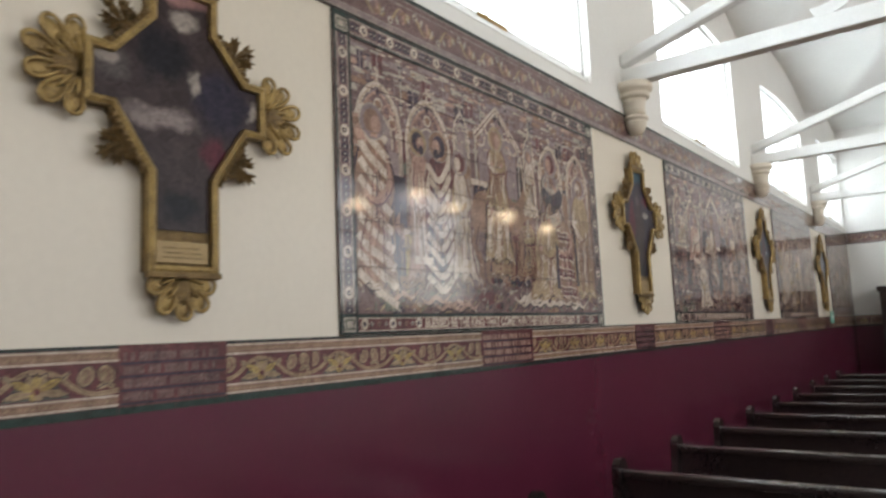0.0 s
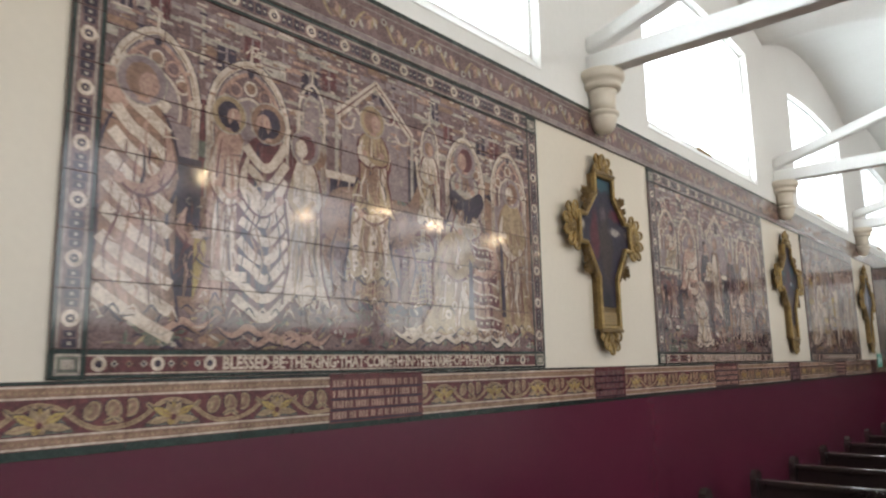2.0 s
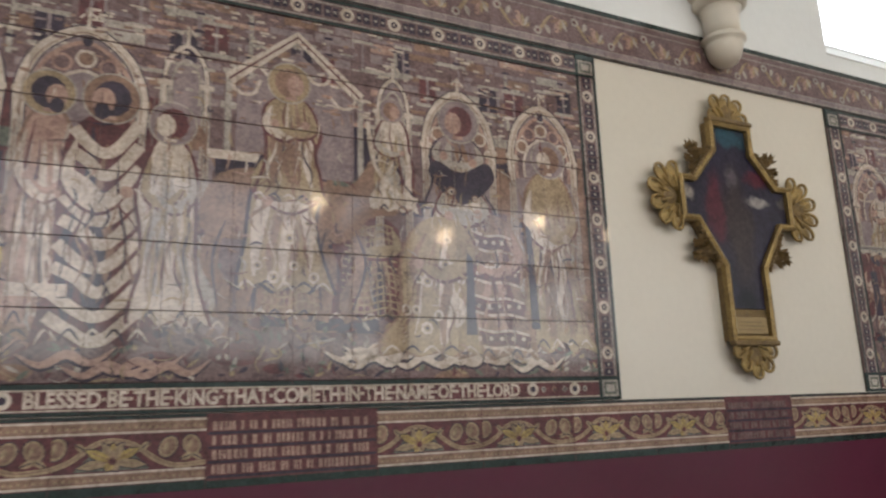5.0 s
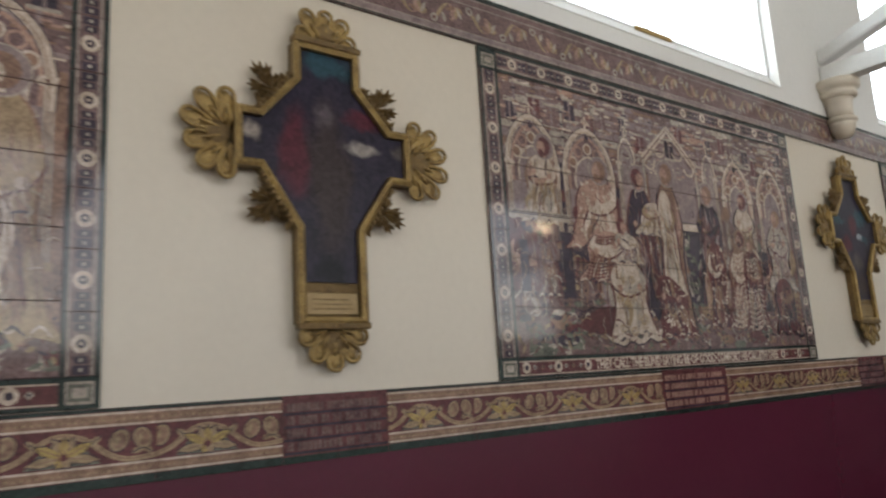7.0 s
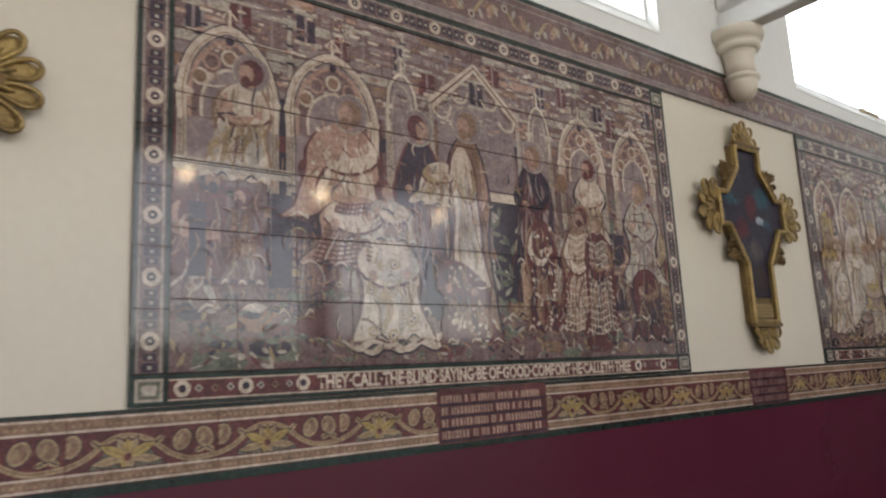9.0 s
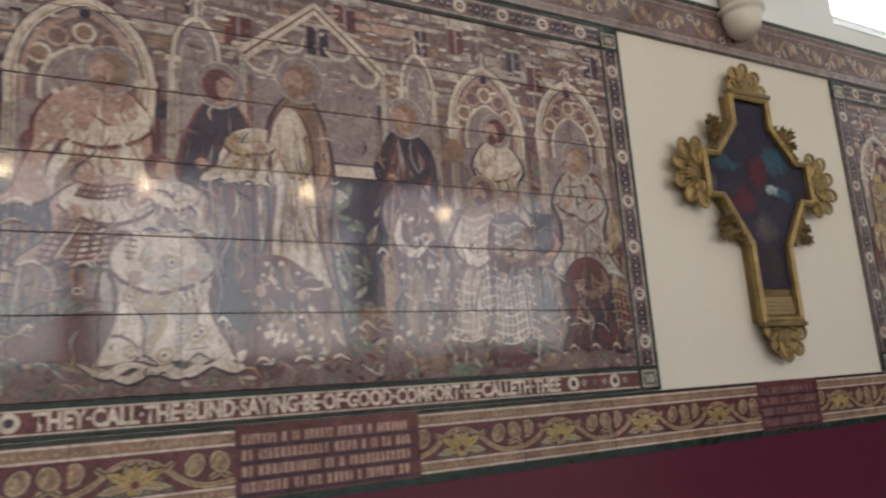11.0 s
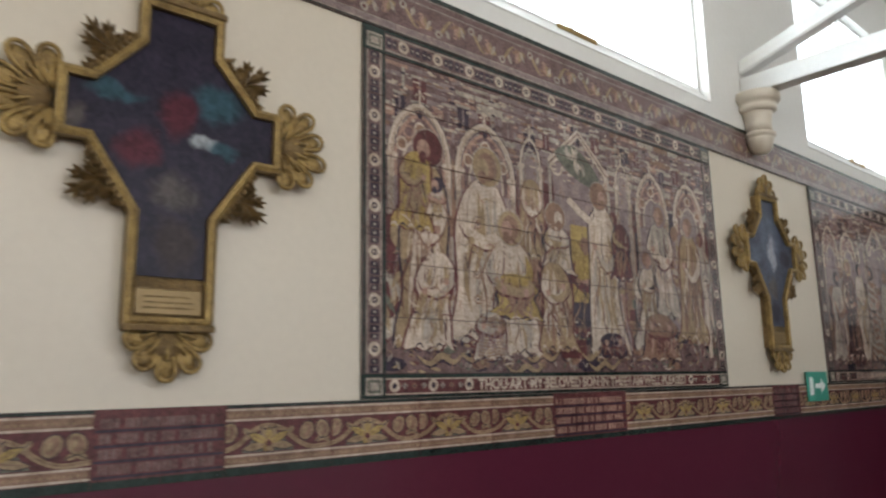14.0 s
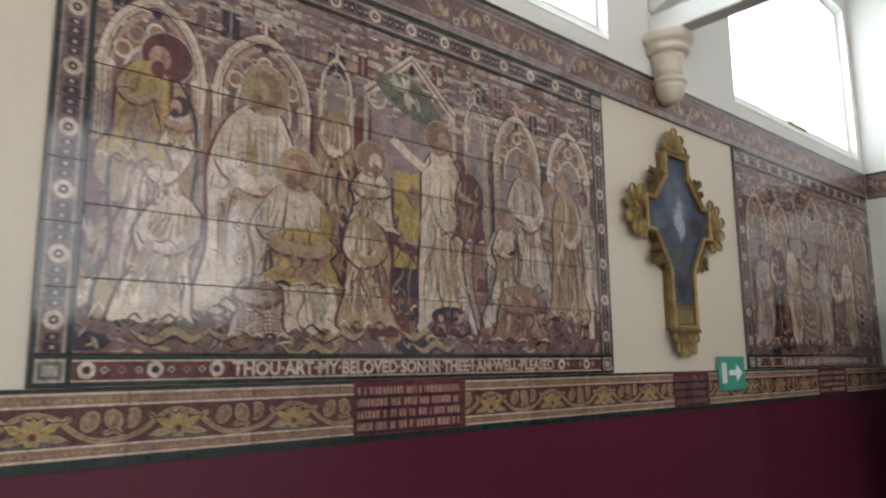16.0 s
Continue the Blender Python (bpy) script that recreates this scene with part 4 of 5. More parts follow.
def scene_two(a, rnd):
    robe(a, rnd, 0.08, 0.23, 0.46, 0.72, CREAM, ROSE, 8, "", 0.1, 0.04, LILAC)
    a.rect(0.0, 0.30, 0.475, 0.505, PALE, 16)
    a.rect(0.0, 0.30, 0.49, 0.494, DARK, 17)
    a.rect(0.0, 0.13, 0.22, 0.47, MAROON, 6)
    a.rect(0.04, 0.08, 0.22, 0.40, DARK, 7)
    robe(a, rnd, 0.13, 0.21, 0.20, 0.40, MAUVE, LILAC, 8, "", 0, 0.03)
    a.rect(0.245, 0.30, 0.20, 0.44, DARK, 8)
    robe(a, rnd, 0.31, 0.56, 0.38, 0.66, ROSE, CREAM, 9, "spots", 0.1, 0.045, LILAC)
    robe(a, rnd, 0.34, 0.54, 0.26, 0.46, ROSE, MAROON, 14, "check", 0.3)
    robe(a, rnd, 0.63, 0.80, 0.12, 0.66, DARK, PALE, 8, "", 0, 0.045, BROWN)
    robe(a, rnd, 0.68, 0.80, 0.46, 0.60, CREAM, SAND, 15, "", 0.4)
    robe(a, rnd, 0.50, 0.73, 0.06, 0.36, CREAM, SAND, 15, "rosettes", -0.1)
    robe(a, rnd, 0.53, 0.68, 0.34, 0.46, PALE, BROWN, 16, "", -0.1, 0.035)
    a.poly(curve([(0.30, 0.10), (0.40, 0.16), (0.50, 0.17), (0.52, 0.10), (0.42, 0.07)], 4, True), MAROON, 10)
    robe(a, rnd, 0.80, 0.97, 0.08, 0.70, BROWN, SAND, 10, "", 0.02, 0.048, OCHRE)
    robe(a, rnd, 0.84, 0.94, 0.22, 0.66, CREAM, SAND, 16, "", -0.04)
    robe(a, rnd, 0.80, 0.99, 0.05, 0.30, MAROON, CREAM, 20, "spots", -0.3)
    a.rect(0.99, 1.10, 0.18, 0.50, DARK, 6)
    for i in range(26):
        a.leaf(rnd.uniform(0.98, 1.10), rnd.uniform(0.16, 0.46), rnd.uniform(0, 6.28), 0.045, 0.018, rnd.choice((GREEN, PALE, GREEN)), 8)
    a.rect(0.98, 1.12, 0.50, 0.53, CREAM, 6)
    robe(a, rnd, 1.10, 1.26, 0.30, 0.64, DARK, CREAM, 8, "", 0, 0.045, ROSE)
    robe(a, rnd, 1.13, 1.27, 0.08, 0.46, MAROON, CREAM, 13, "spots", 0)
    robe(a, rnd, 1.38, 1.54, 0.40, 0.64, CREAM, MAROON, 8, "", 0, 0.04, LILAC)
    robe(a, rnd, 1.27, 1.44, 0.08, 0.46, BROWN, CREAM, 13, "check", 0.1, 0.038, BROWN)
    robe(a, rnd, 1.40, 1.56, 0.07, 0.44, MAROON, CREAM, 17, "check", 0.0, 0.034)
    a.rect(1.55, 1.63, 0.16, 0.44, DARK, 6)
    robe(a, rnd, 1.64, 1.84, 0.26, 0.58, PALE, BROWN, 9, "spots", 0, 0.045, ROSE)
    robe(a, rnd, 1.66, 1.82, 0.05, 0.32, MAROON, BROWN, 15)
    hem_cloth(a, rnd, 0.35, 0.70, 0.05, 4)
    for i in range(60):
        u, v = rnd.uniform(0, 0.62), rnd.uniform(0.02, 0.26)
        a.disc(u, v, rnd.uniform(0.012, 0.035), rnd.choice((GREEN, MAUVE, DARK, PALE, GREEN)), 5.5, 7, 0.4)


def scene_three(a, rnd):
    a.rect(0.0, 0.09, 0.16, 0.48, MAROON, 6)
    for i in range(14):
        a.leaf(rnd.uniform(0.0, 0.07), rnd.uniform(0.12, 0.42), rnd.uniform(0.9, 2.2), 0.09, 0.022, rnd.choice((PALE, SAND, GREEN)), 7)
    robe(a, rnd, 0.04, 0.24, 0.07, 0.68, SAND, ROSE, 8, "", 0.03, 0.052, MAROON)
    robe(a, rnd, 0.03, 0.16, 0.44, 0.70, OCHRE, SAND, 15, "", 0.1)
    robe(a, rnd, 0.08, 0.24, 0.07, 0.38, CREAM, ROSE, 20, "", 0.15)
    robe(a, rnd, 0.17, 0.23, 0.50, 0.58, CREAM, ROSE, 22, "", 0, 0.03)
    robe(a, rnd, 0.27, 0.54, 0.10, 0.66, CREAM, BROWN, 9, "rosettes", 0.03, 0.058, OCHRE, SAND)
    robe(a, rnd, 0.40, 0.66, 0.05, 0.46, CREAM, OCHRE, 16, "", 0.0, 0.052, SAND)
    robe(a, rnd, 0.44, 0.66, 0.18, 0.34, OCHRE, SAND, 22, "")
    robe(a, rnd, 0.36, 0.50, 0.04, 0.20, PALE, BROWN, 23, "check")
    robe(a, rnd, 0.60, 0.71, 0.40, 0.70, SAND, PALE, 7, "", 0)
    robe(a, rnd, 0.71, 0.86, 0.36, 0.54, CREAM, SAND, 14, "", 0.0, 0.046, BROWN, CREAM)
    robe(a, rnd, 0.69, 0.86, 0.07, 0.40, SAND, OCHRE, 18, "", -0.05)
    a.rect(0.78, 0.93, 0.05, 0.12, MAROON, 8)
    a.rect(0.87, 0.98, 0.26, 0.56, OCHRE, 6.6)
    a.rect(0.87, 0.98, 0.17, 0.26, DARK, 6.6)
    a.poly(curve([(0.80, 0.84), (0.90, 0.88), (1.02, 0.82), (1.08, 0.72), (0.94, 0.74), (0.84, 0.79)], 4, True), GREEN, 7)
    for i in range(9):
        a.leaf(0.92 + rnd.uniform(-0.05, 0.05), 0.82, rnd.uniform(0, 6.28), 0.06, 0.022, rnd.choice((PALE, CREAM)), 8)
    robe(a, rnd, 0.97, 1.19, 0.06, 0.66, CREAM, SAND, 9, "", -0.03, 0.048, BROWN)
    a.stroke(curve([(1.0, 0.58), (0.92, 0.62), (0.86, 0.66)], 4), 0.03, CREAM, 20)
    robe(a, rnd, 1.01, 1.18, 0.05, 0.15, DARK, MAROON, 16)
    robe(a, rnd, 1.13, 1.24, 0.36, 0.60, MAROON, SAND, 14, "", 0)
    robe(a, rnd, 1.36, 1.58, 0.22, 0.64, PALE, BROWN, 8, "", 0, 0.045, OCHRE)
    robe(a, rnd, 1.30, 1.42, 0.18, 0.44, CREAM, DARK, 14, "", 0, 0.038, OCHRE)
    robe(a, rnd, 1.30, 1.56, 0.04, 0.24, BROWN, OCHRE, 17)
    robe(a, rnd, 1.60, 1.80, 0.12, 0.62, SAND, BROWN, 10, "", 0, 0.045, SAND)
    a.stroke([(1.83, 0.06), (1.82, 0.42)], 0.03, CREAM, 8)
    hem_cloth(a, rnd, 0.1, 1.1, 0.04, 6, SAND)


def scene_four(a, rnd):
    for i, u in enumerate((0.05, 0.24, 0.42, 0.62, 0.86, 1.06, 1.24, 1.45)):
        robe(a, rnd, u, u + 0.22, 0.05, rnd.uniform(0.5, 0.62), (PALE, MAROON, CREAM, BROWN)[i % 4], (BROWN, CREAM, SAND, PALE)[i % 4], 8 + 5 * (i % 2), ("", "spots", "", "stripe")[i % 4], 0, 0.045, (LILAC, SAND)[i % 2])


VERSES = {0: "BLESSED\u00b7BE\u00b7THE\u00b7KING\u00b7THAT\u00b7COMETH\u00b7IN\u00b7THE\u00b7NAME\u00b7OF\u00b7THE\u00b7LORD",
          1: "THEY\u00b7CALL\u00b7THE\u00b7BLIND\u00b7SAYING\u00b7BE\u00b7OF\u00b7GOOD\u00b7COMFORT\u00b7HE\u00b7CALLETH\u00b7THEE",
          2: "THOU\u00b7ART\u00b7MY\u00b7BELOVED\u00b7SON\u00b7IN\u00b7THEE\u00b7I\u00b7AM\u00b7WELL\u00b7PLEASED"}
PANELS = [(1.066, 3.124), (4.302, 6.356), (7.472, 9.518), (10.657, 12.60)]
LABELS = ["glazed tile picture of robed shapes and a beast under arches", "glazed tile picture of robed shapes with a dotted gown",
          "glazed tile picture in cream and ochre under arches", "glazed tile picture reflecting the bright end wall"]
Z0, ZP, ZT, ZTOP = 1.462, 1.533, 2.530, 2.615
BW = 0.083

# border tile with a ring and small squares

def ring_art(w, h, base_line=True):
    """One border tile: a pale ring between two small squares; the band runs along v."""
    a = Art()
    m = w / 2
    a.rect(0, 0.010, 0, h, LINE, 0)
    a.rect(w - 0.012, w, 0, h, LINE, 0)
    a.rect(0.013, 0.0165, 0, h, PALE, 0)
    a.rect(w - 0.020, w - 0.016, 0, h, PALE, 0)
    a.disc(m, h / 2, 0.021, CREAM, 1, 18)
    a.disc(m, h / 2, 0.0105, DARK, 2, 14)
    a.disc(m, h / 2, 0.004, CREAM, 3, 8)
    for s in (-1, 1):
        for q, r, ink in ((0.036, 0.010, DARK), (0.058, 0.013, DARK)):
            c = h / 2 + s * q
            a.rect(m - r - 0.004, m + r + 0.004, c - r * 0.8, c + r * 0.8, ink, 1)
            a.rect(m - 0.004, m + 0.004, c - 0.004, c + 0.004, PALE, 2)
    return a


def turned(a):
    """The same drawing with across and up exchanged."""
    b = Art()
    b.shapes = [([(p[1], p[0]) for p in pts], ink, lay_) for pts, ink, lay_ in a.shapes]
    return b


for k, (p0, p1) in enumerate(PANELS):
    rnd = random.Random(40 + k)
    W, H = p1 - p0 - 2 * BW, ZT - ZP
    pan = tagged(empty("tile_panel", 0.0, (p0 + p1) / 2, Z0), LABELS[k], "tile panel", "tile panels along the wall")
    inv = Matrix.Translation(-pan.location)
    bm = boxes((0.0, 0.004, p0, p1, Z0, ZTOP))
    bm.transform(inv)
    part("backing", bm, GROUT, pan)
    a = Art()
    backdrop(a, rnd, W, H)
    f = W / 1.885
    arch(a, 0.02 * f, 0.255 * f, 0.70, 0.855, LILAC)
    arch(a, 0.30 * f, 0.56 * f, 0.70, 0.85, LILAC)
    arch(a, 0.61 * f, 0.71 * f, 0.77, 0.855, LILAC)
    arch(a, 0.765 * f, 1.125 * f, 0.785, 0.94, LILAC, True)
    arch(a, 1.18 * f, 1.27 * f, 0.78, 0.86, LILAC)
    arch(a, 1.325 * f, 1.545 * f, 0.70, 0.85, LILAC)
    arch(a, 1.615 * f, 1.845 * f, 0.70, 0.85, LILAC)
    for i in range(9):
        u = W * (i + 0.5) / 9 + rnd.uniform(-0.05, 0.05)
        w = rnd.uniform(0.07, 0.12)
        robe(a, rnd, u - w, u + w, rnd.uniform(0.06, 0.16), rnd.uniform(0.42, 0.60), rnd.choice((BROWN, MAROON, LILAC, MAUVE, PALE)), rnd.choice((MAUVE, SAND, DARK, ROSE)), -2.5, rnd.choice(("", "", "spots", "check")), 0, rnd.choice((None, 0.036)), None, BROWN)
    (scene_one, scene_two, scene_three, scene_four)[k](a, rnd)
    for i in range(420):
        u, v, an = rnd.uniform(0, W), rnd.betavariate(1.1, 1.4) * 0.72, rnd.choice((0.1, 1.4, 1.57, 1.75, 2.6))
        ln, bd = rnd.uniform(0.015, 0.06), rnd.uniform(-0.012, 0.012)
        ca, sa = math.cos(an), math.sin(an)
        a.stroke(curve([(u, v), (u + ca * ln / 2 - sa * bd, v + sa * ln / 2 + ca * bd), (u + ca * ln, v + sa * ln)], 3), rnd.uniform(0.002, 0.0065), rnd.choice((BROWN, DARK, MAROON, PALE, BROWN, CREAM, SAND, ROSE)), 36, True)
    nc, nr = 12, 6
    cuts = [W * i / nc for i in range(nc + 1)]
    rows = [min(H, max(0, H * i / nr)) for i in range(nr + 1)]
    for i in range(nc):
        for j in range(nr):
            me = tile_mesh("tile", a, cuts[i], cuts[i + 1], rows[j], rows[j + 1], MAUVE, 0.0009)
            ob = lay("tile", me, pan, p0 + BW + cuts[i], ZP + rows[j], 0.003 + rnd.uniform(-0.0006, 0.0006))
            ob.rotation_euler = (0, rnd.uniform(-0.004, 0.004), rnd.uniform(-0.004, 0.004))
    # borders
    nb = 7
    hb = (ZTOP - BW - ZP) / nb
    me = tile_mesh("border_tile", ring_art(BW, hb), 0, BW, 0, hb, MAUVE)
    for j in range(nb):
        for y in (p0, p1 - BW):
            lay("border_tile", me, pan, y, ZP + hb * j, 0.004)
    nt = 13
    wt = (p1 - p0 - 2 * BW) / nt
    top_art = ring_art(BW, wt)
    me = tile_mesh("border_tile", turned(top_art), 0, wt, 0, BW, MAUVE)
    for i in range(nt):
        lay("border_tile", me, pan, p0 + BW + wt * i, ZTOP - BW, 0.004)
    ca = Art()
    ca.rect(0.012, BW - 0.012, 0.010, 0.060, PALE, 0)
    ca.rect(0.018, BW - 0.018, 0.016, 0.054, GREEN, 1)
    ca.rect(0.026, BW - 0.026, 0.024, 0.046, PALE, 2)
    me = tile_mesh("corner_tile", ca, 0, BW, 0, ZP - Z0, LINE)
    me2 = tile_mesh("corner_tile", ca, 0, BW, 0, BW, LINE)
    for y in (p0, p1 - BW):
        lay("corner_tile", me, pan, y, Z0, 0.004)
        lay("corner_tile", me2, pan, y, ZTOP - BW, 0.004)
    # inscription band
    ia = Art()
    Wb, hb2 = p1 - p0 - 2 * BW, ZP - Z0
    ia.rect(0, Wb, 0, 0.009, LINE, 0)
    ia.rect(0, Wb, hb2 - 0.013, hb2, LINE, 0)
    for v in (0.0105, hb2 - 0.017):
        ia.rect(0, Wb, v, v + 0.0035, CREAM, 1)
    ends = (0.36, 0.24)
    for s0, s1 in ((0.03, ends[0]), (Wb - ends[1], Wb - 0.02)):
        u = s0
        q = 0
        while u < s1:
            if q % 4 == 0:
                ia.disc(u, hb2 / 2, 0.019, CREAM, 2, 16)
                ia.disc(u, hb2 / 2, 0.009, DARK, 3, 12)
            else:
                ia.disc(u, hb2 / 2, 0.010, (PALE, BROWN, PALE)[q % 4 - 1], 2, 4)
                ia.disc(u, hb2 / 2, 0.005, DARK, 3, 4)
            u += 0.037
            q += 1
    if k == 3:
        u = ends[0]
        while u < Wb - ends[1]:
            w = rnd.uniform(0.008, 0.02)
            ia.rect(u, u + w, 0.019, hb2 - 0.022, CREAM, 2)
            u += w + rnd.uniform(0.006, 0.02)
    ni = 12
    for i in range(ni):
        me = tile_mesh("inscription_tile", ia, Wb * i / ni, Wb * (i + 1) / ni, 0, hb2, MAROON)
        lay("inscription_tile", me, pan, p0 + BW + Wb * i / ni, Z0, 0.004)
    if k in VERSES:
        me = text_mesh(VERSES[k], Wb - ends[0] - ends[1] - 0.05, 0.037)
        me.materials.append(INKS[CREAM])
        ob = lay("inscription", me, pan, p0 + BW + ends[0] + 0.005, Z0 + 0.0165, 0.0134)
        ob["label"] = "cream lettering on maroon glaze"

# ---- running bands of relief tiles ----


def lower_art(w):
    """One length of vine scroll between sand rails, seen from the wall's foot upward."""
    a = Art()
    h = 1.460 - 1.288
    a.rect(0, w, 0.0, 0.021, LINE, 0)
    a.rect(0, w, h - 0.008, h, LINE, 0)
    for v0, v1 in ((0.0255, 0.046), (0.134, 0.157)):
        a.rect(0, w, v0, v1, BROWN, 0)
        for v in (v0 - 0.0025, v1):
            a.rect(0, w, v, v + 0.005, CREAM, 1)
        u = 0.01
        while u < w - 0.01:
            a.rect(u, u + 0.006, (v0 + v1) / 2 - 0.003, (v0 + v1) / 2 + 0.003, SAND, 1)
            u += 0.014
    m, lo, hi = w / 2, 0.062, 0.118
    a.stroke(curve([(0, lo), (w * 0.12, lo + 0.015), (w * 0.26, hi - 0.008), (w * 0.38, hi), (w * 0.52, hi - 0.012), (w * 0.66, lo + 0.012), (w * 0.8, lo - 0.004), (w, lo)], 5), 0.0115, SAND, 1)
    a.stroke(curve([(0, lo + 0.001), (w * 0.12, lo + 0.016), (w * 0.26, hi - 0.007), (w * 0.38, hi + 0.001), (w * 0.52, hi - 0.011), (w * 0.66, lo + 0.013), (w * 0.8, lo - 0.003), (w, lo + 0.001)], 5), 0.003, BROWN, 2)
    a.poly(curve([(w * 0.14, 0.054), (w * 0.26, 0.092), (w * 0.38, 0.108), (w * 0.50, 0.092), (w * 0.62, 0.054)], 4), GREEN, 0)
    c = (w * 0.38, 0.074)
    for i, (an, ln) in enumerate(((-0.15, 0.072), (0.45, 0.062), (1.1, 0.045), (1.57, 0.040), (2.05, 0.045), (2.7, 0.062), (3.3, 0.072), (4.2, 0.024), (5.2, 0.024))):
        a.leaf(c[0], c[1], an, ln + 0.004, 0.026, DARK, 2)
        a.leaf(c[0], c[1], an, ln, 0.021, OCHRE if i % 2 else SAND, 2.8)
        a.stroke([c, (c[0] + ln * 0.8 * math.cos(an), c[1] + ln * 0.8 * math.sin(an))], 0.002, BROWN, 3.6)
    a.disc(c[0], c[1], 0.008, MAROON, 4.4, 9)
    # coin-shaped leaves with pale rims
    for u, v, tilt in ((0.74, 0.100, 0.5), (0.90, 0.102, -0.4), (0.03, 0.104, 0.3)):
        x = w * u
        for k, (r, ink) in enumerate(((0.026, DARK), (0.0235, SAND), (0.018, BROWN))):
            a.poly([(x + r * 0.85 * math.cos(q) + tilt * r * 0.4 * math.sin(q), v + r * math.sin(q)) for q in (6.2832 * i / 14 for i in range(14))], ink, 2 + k * 0.8)
        a.leaf(x - 0.010, v - 0.012, 1.2, 0.026, 0.012, SAND, 4.6)
    for u, v, an in ((0.14, 0.115, 5.6), (0.62, 0.115, 3.9), (0.82, 0.070, 0.4), (0.98, 0.068, 2.6)):
        a.leaf(w * u, v, an, 0.034, 0.016, SAND, 2)
        a.stroke([(w * u, v), (w * u + 0.026 * math.cos(an), v + 0.026 * math.sin(an))], 0.0025, DARK, 3.2)
    return a


def plaque_art(w, rnd, ink):
    """Lines of small lettering, too worn to read, as bars."""
    a = Art()
    h = 1.460 - 1.288
    a.rect(0, w, 0, 0.018, LINE, 0)
    for r in range(4):
        v = 0.032 + r * 0.033
        a.rect(0.004, w - 0.004, v - 0.009, v - 0.003, DARK, 1)
        u = 0.014
        while u < w - 0.03:
            b = rnd.uniform(0.006, 0.014)
            a.rect(u, u + b * 0.75, v, v + 0.021, ink, 1)
            u += b + (0.012 if rnd.random() < 0.22 else 0.0015)
    return a


band = tagged(empty("trim_lower_tile_band", 0.0, 6.0, 1.288), kind="structure")
bm = boxes((0.0, 0.003, -1.6, END_Y, 1.288, 1.460))
bm.transform(Matrix.Translation(-band.location))
part("bedding", bm, GROUT, band)
PLAQUES = [(0.30, 0.615, 0), (1.895, 2.32, 1), (3.555, 3.872, 0), (5.124, 5.556, 1), (6.77, 7.073, 0), (8.285, 8.712, 1), (9.95, 10.25, 0), (11.5, 11.92, 1)]
y = -1.55
for (q0, q1, kind_) in PLAQUES + [(END_Y - 0.002, 0, -1)]:
    n = max(1, round((q0 - y) / 0.308))
    w = (q0 - y) / n
    me = tile_mesh("scroll_tile", lower_art(w), 0, w, 0, 0.172, MAROON)
    for i in range(n):
        lay("scroll_tile", me, band, y + w * i, 1.288, 0.002)
    if kind_ >= 0:
        rnd = random.Random(int(q0 * 100))
        a = plaque_art(q1 - q0, rnd, ROSE if kind_ else MAUVE)
        n2 = 2
        for i in range(n2):
            me = tile_mesh("lettered_tile", a, (q1 - q0) * i / n2, (q1 - q0) * (i + 1) / n2, 0, 0.172, MAROON)
            lay("lettered_tile", me, band, q0 + (q1 - q0) * i / n2, 1.288, 0.002)
        y = q1


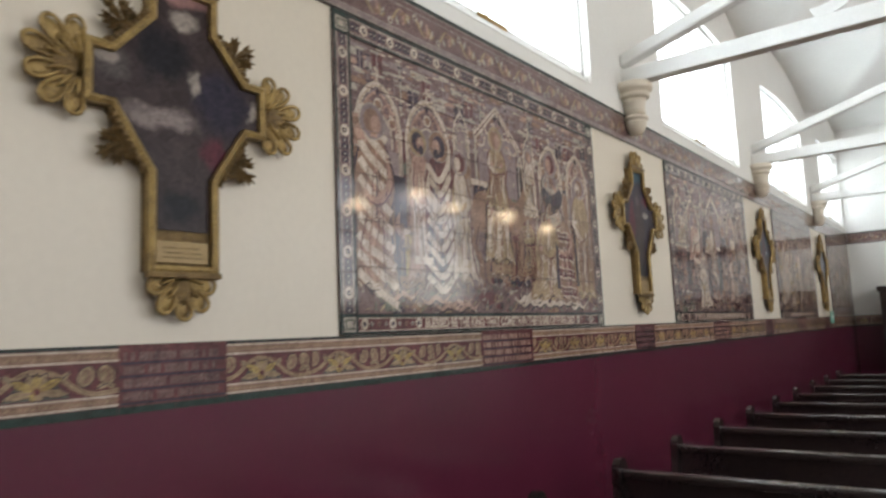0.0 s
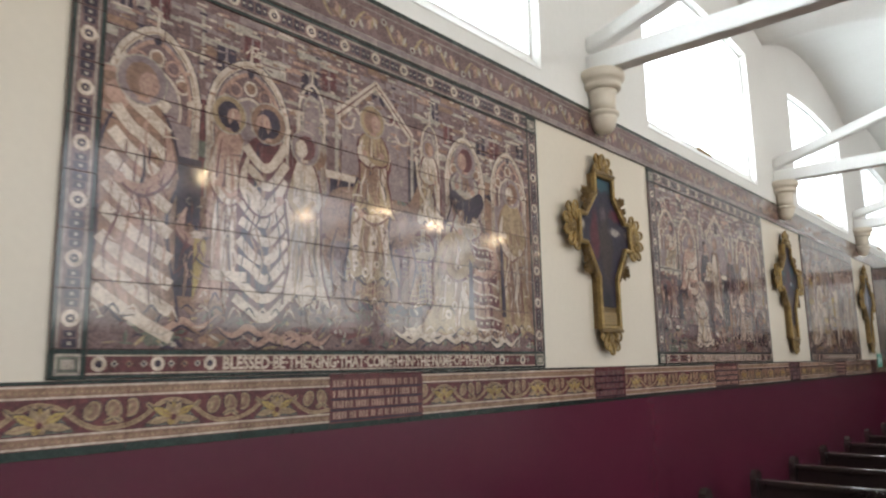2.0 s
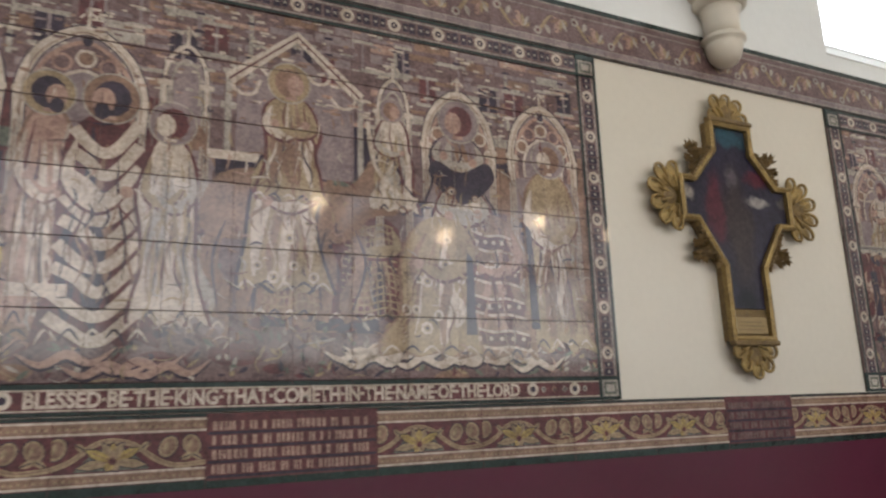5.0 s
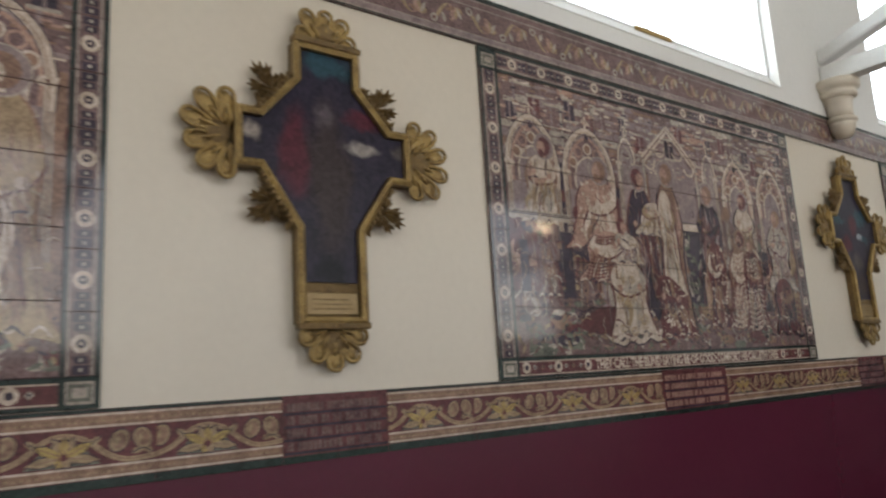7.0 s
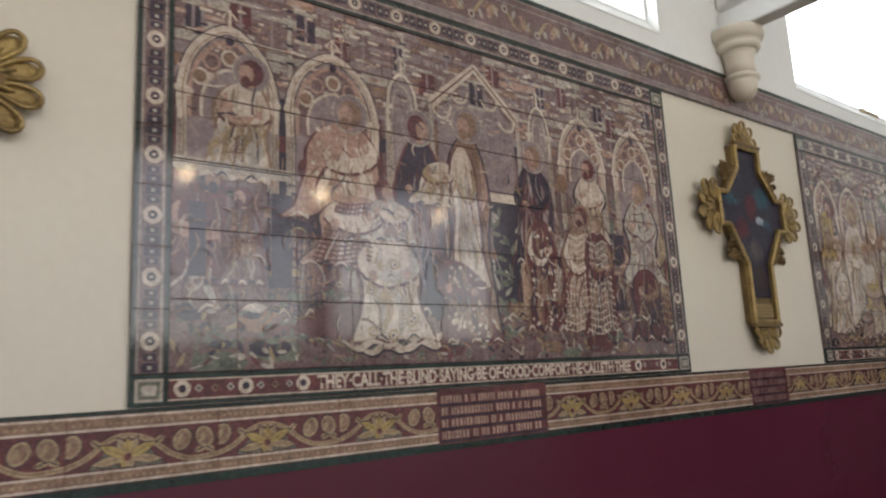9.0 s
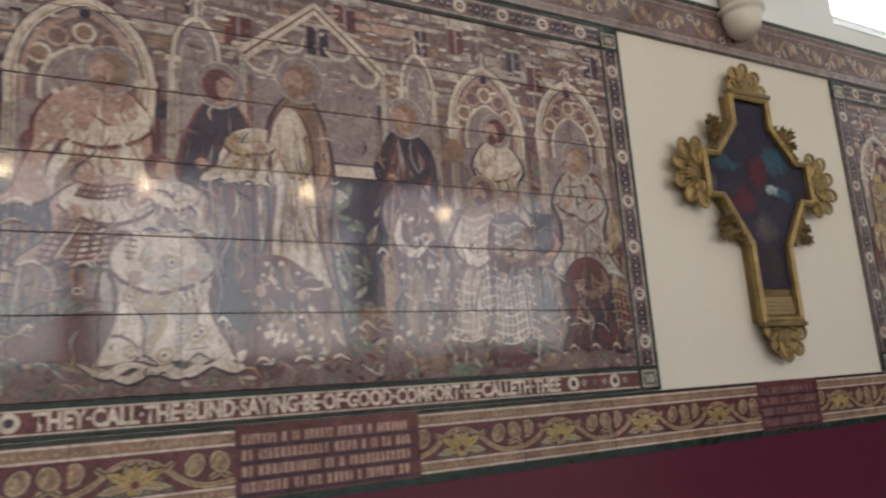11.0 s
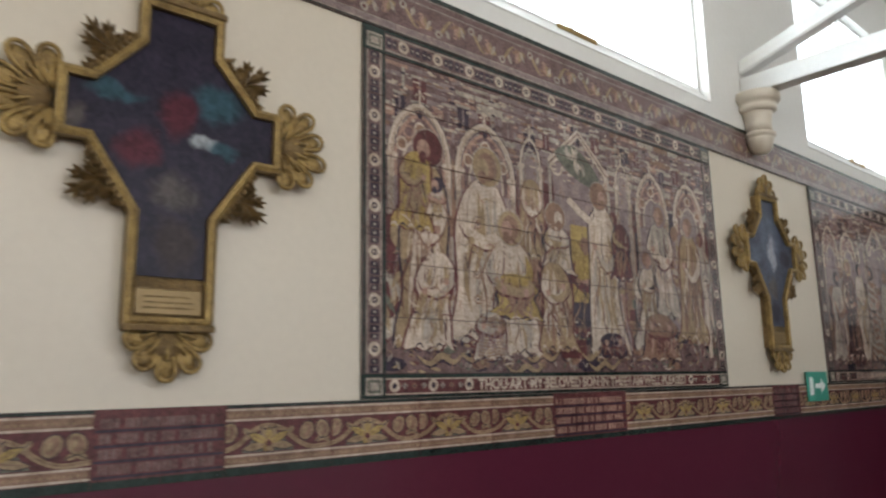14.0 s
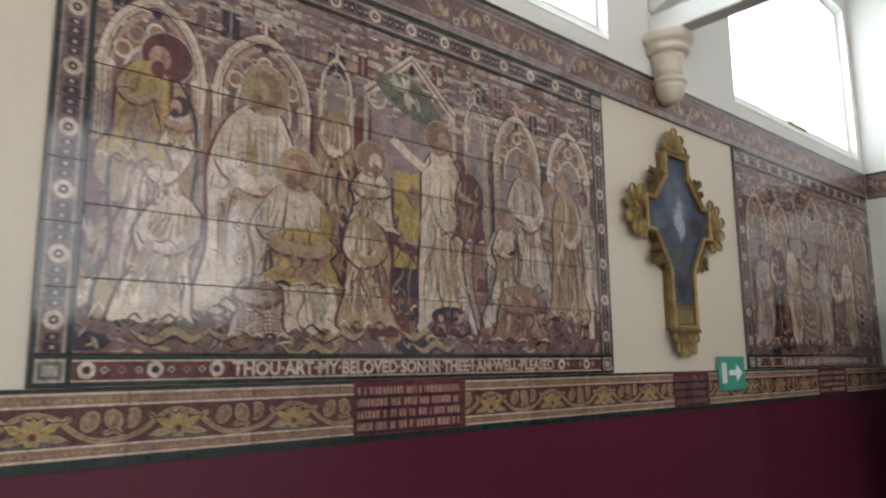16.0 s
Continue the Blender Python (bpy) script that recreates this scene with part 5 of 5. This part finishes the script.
def frieze_art(w, flip):
    a = Art()
    h = 0.185
    a.rect(0, w, h - 0.020, h, LINE, 0)
    a.rect(0, w, 0, 0.006, LINE, 0)
    for v0, v1 in ((0.010, 0.030), (0.137, 0.160)):
        a.rect(0, w, v0, v1, LILAC if v0 < 0.1 else MAUVE, 0)
        for v in (v0 - 0.002, v1):
            a.rect(0, w, v, v + 0.003, PALE, 1)
    s = -1 if flip else 1
    cy = 0.083
    pts = [(w * (0.12 + 0.5 * t), cy + s * 0.036 * math.cos(math.pi * t)) for t in np.linspace(0, 1, 8)]
    a.stroke(pts, 0.014, SAND, 1, True)
    a.stroke(curve([(w * 0.62, cy - s * 0.036), (w * 0.74, cy - s * 0.02), (w * 0.72, cy + s * 0.02), (w * 0.62, cy + s * 0.015)], 4), 0.012, ROSE, 1, True)
    a.disc(w * 0.2, cy + s * 0.03, 0.016, PALE, 2, 9)
    a.disc(w * 0.2, cy + s * 0.03, 0.007, MAROON, 3, 8)
    for i in range(5):
        a.leaf(w * 0.82, cy - s * 0.03, s * (0.5 + i * 0.55), 0.05, 0.016, (SAND, PALE, SAND, ROSE, BROWN)[i], 2)
    a.leaf(w * 0.42, cy, 1.2 * s, 0.04, 0.02, PALE, 2.7)
    return a


fr = tagged(empty("trim_upper_tile_frieze", 0.0, 6.0, 2.6175), kind="structure")
bm = boxes((0.0, 0.003, -1.6, END_Y, 2.6175, 2.802))
bm.transform(Matrix.Translation(-fr.location))
part("bedding", bm, GROUT, fr)
y, wf = -1.55, 0.1524
n = int((END_Y - y) / wf)
wf = (END_Y - 0.012 - y) / n
pair = [tile_mesh("frieze_tile", frieze_art(wf, f), 0, wf, 0, 0.185, MAUVE) for f in (0, 1)]
for i in range(n):
    lay("frieze_tile", pair[i % 2], fr, y + wf * i, 2.6175, 0.002)

# the frieze and the lower band go on round the corner, on the end wall
ft = tagged(empty("trim_end_wall_frieze", 3.0, END_Y, 2.6175), kind="structure")
bm = boxes((0.012, EAST_X - 0.01, END_Y - 0.003, END_Y, 2.6175, 2.802))
bm.transform(Matrix.Translation(-ft.location))
part("bedding", bm, GROUT, ft)
lt = tagged(empty("trim_end_wall_band", 3.0, END_Y, 1.288), kind="structure")
bm = boxes((0.012, EAST_X - 0.01, END_Y - 0.003, END_Y, 1.289, 1.460))
bm.transform(Matrix.Translation(-lt.location))
part("bedding", bm, GROUT, lt)
me_l = tile_mesh("scroll_tile", lower_art(0.3), 0, 0.3, 0, 0.172, MAROON)
for i in range(40):
    ob = lay("frieze_tile", pair[i % 2], ft, 0, 0)
    ob.location = Vector((0.014 + wf * i, END_Y - 0.002, 2.6175)) - ft.location
    ob.rotation_euler = (0, 0, radians(-90))
for i in range(9):
    ob = lay("scroll_tile", me_l, lt, 0, 0)
    ob.location = Vector((0.014 + 0.3 * i, END_Y - 0.002, 1.288)) - lt.location
    ob.rotation_euler = (0, 0, radians(-90))
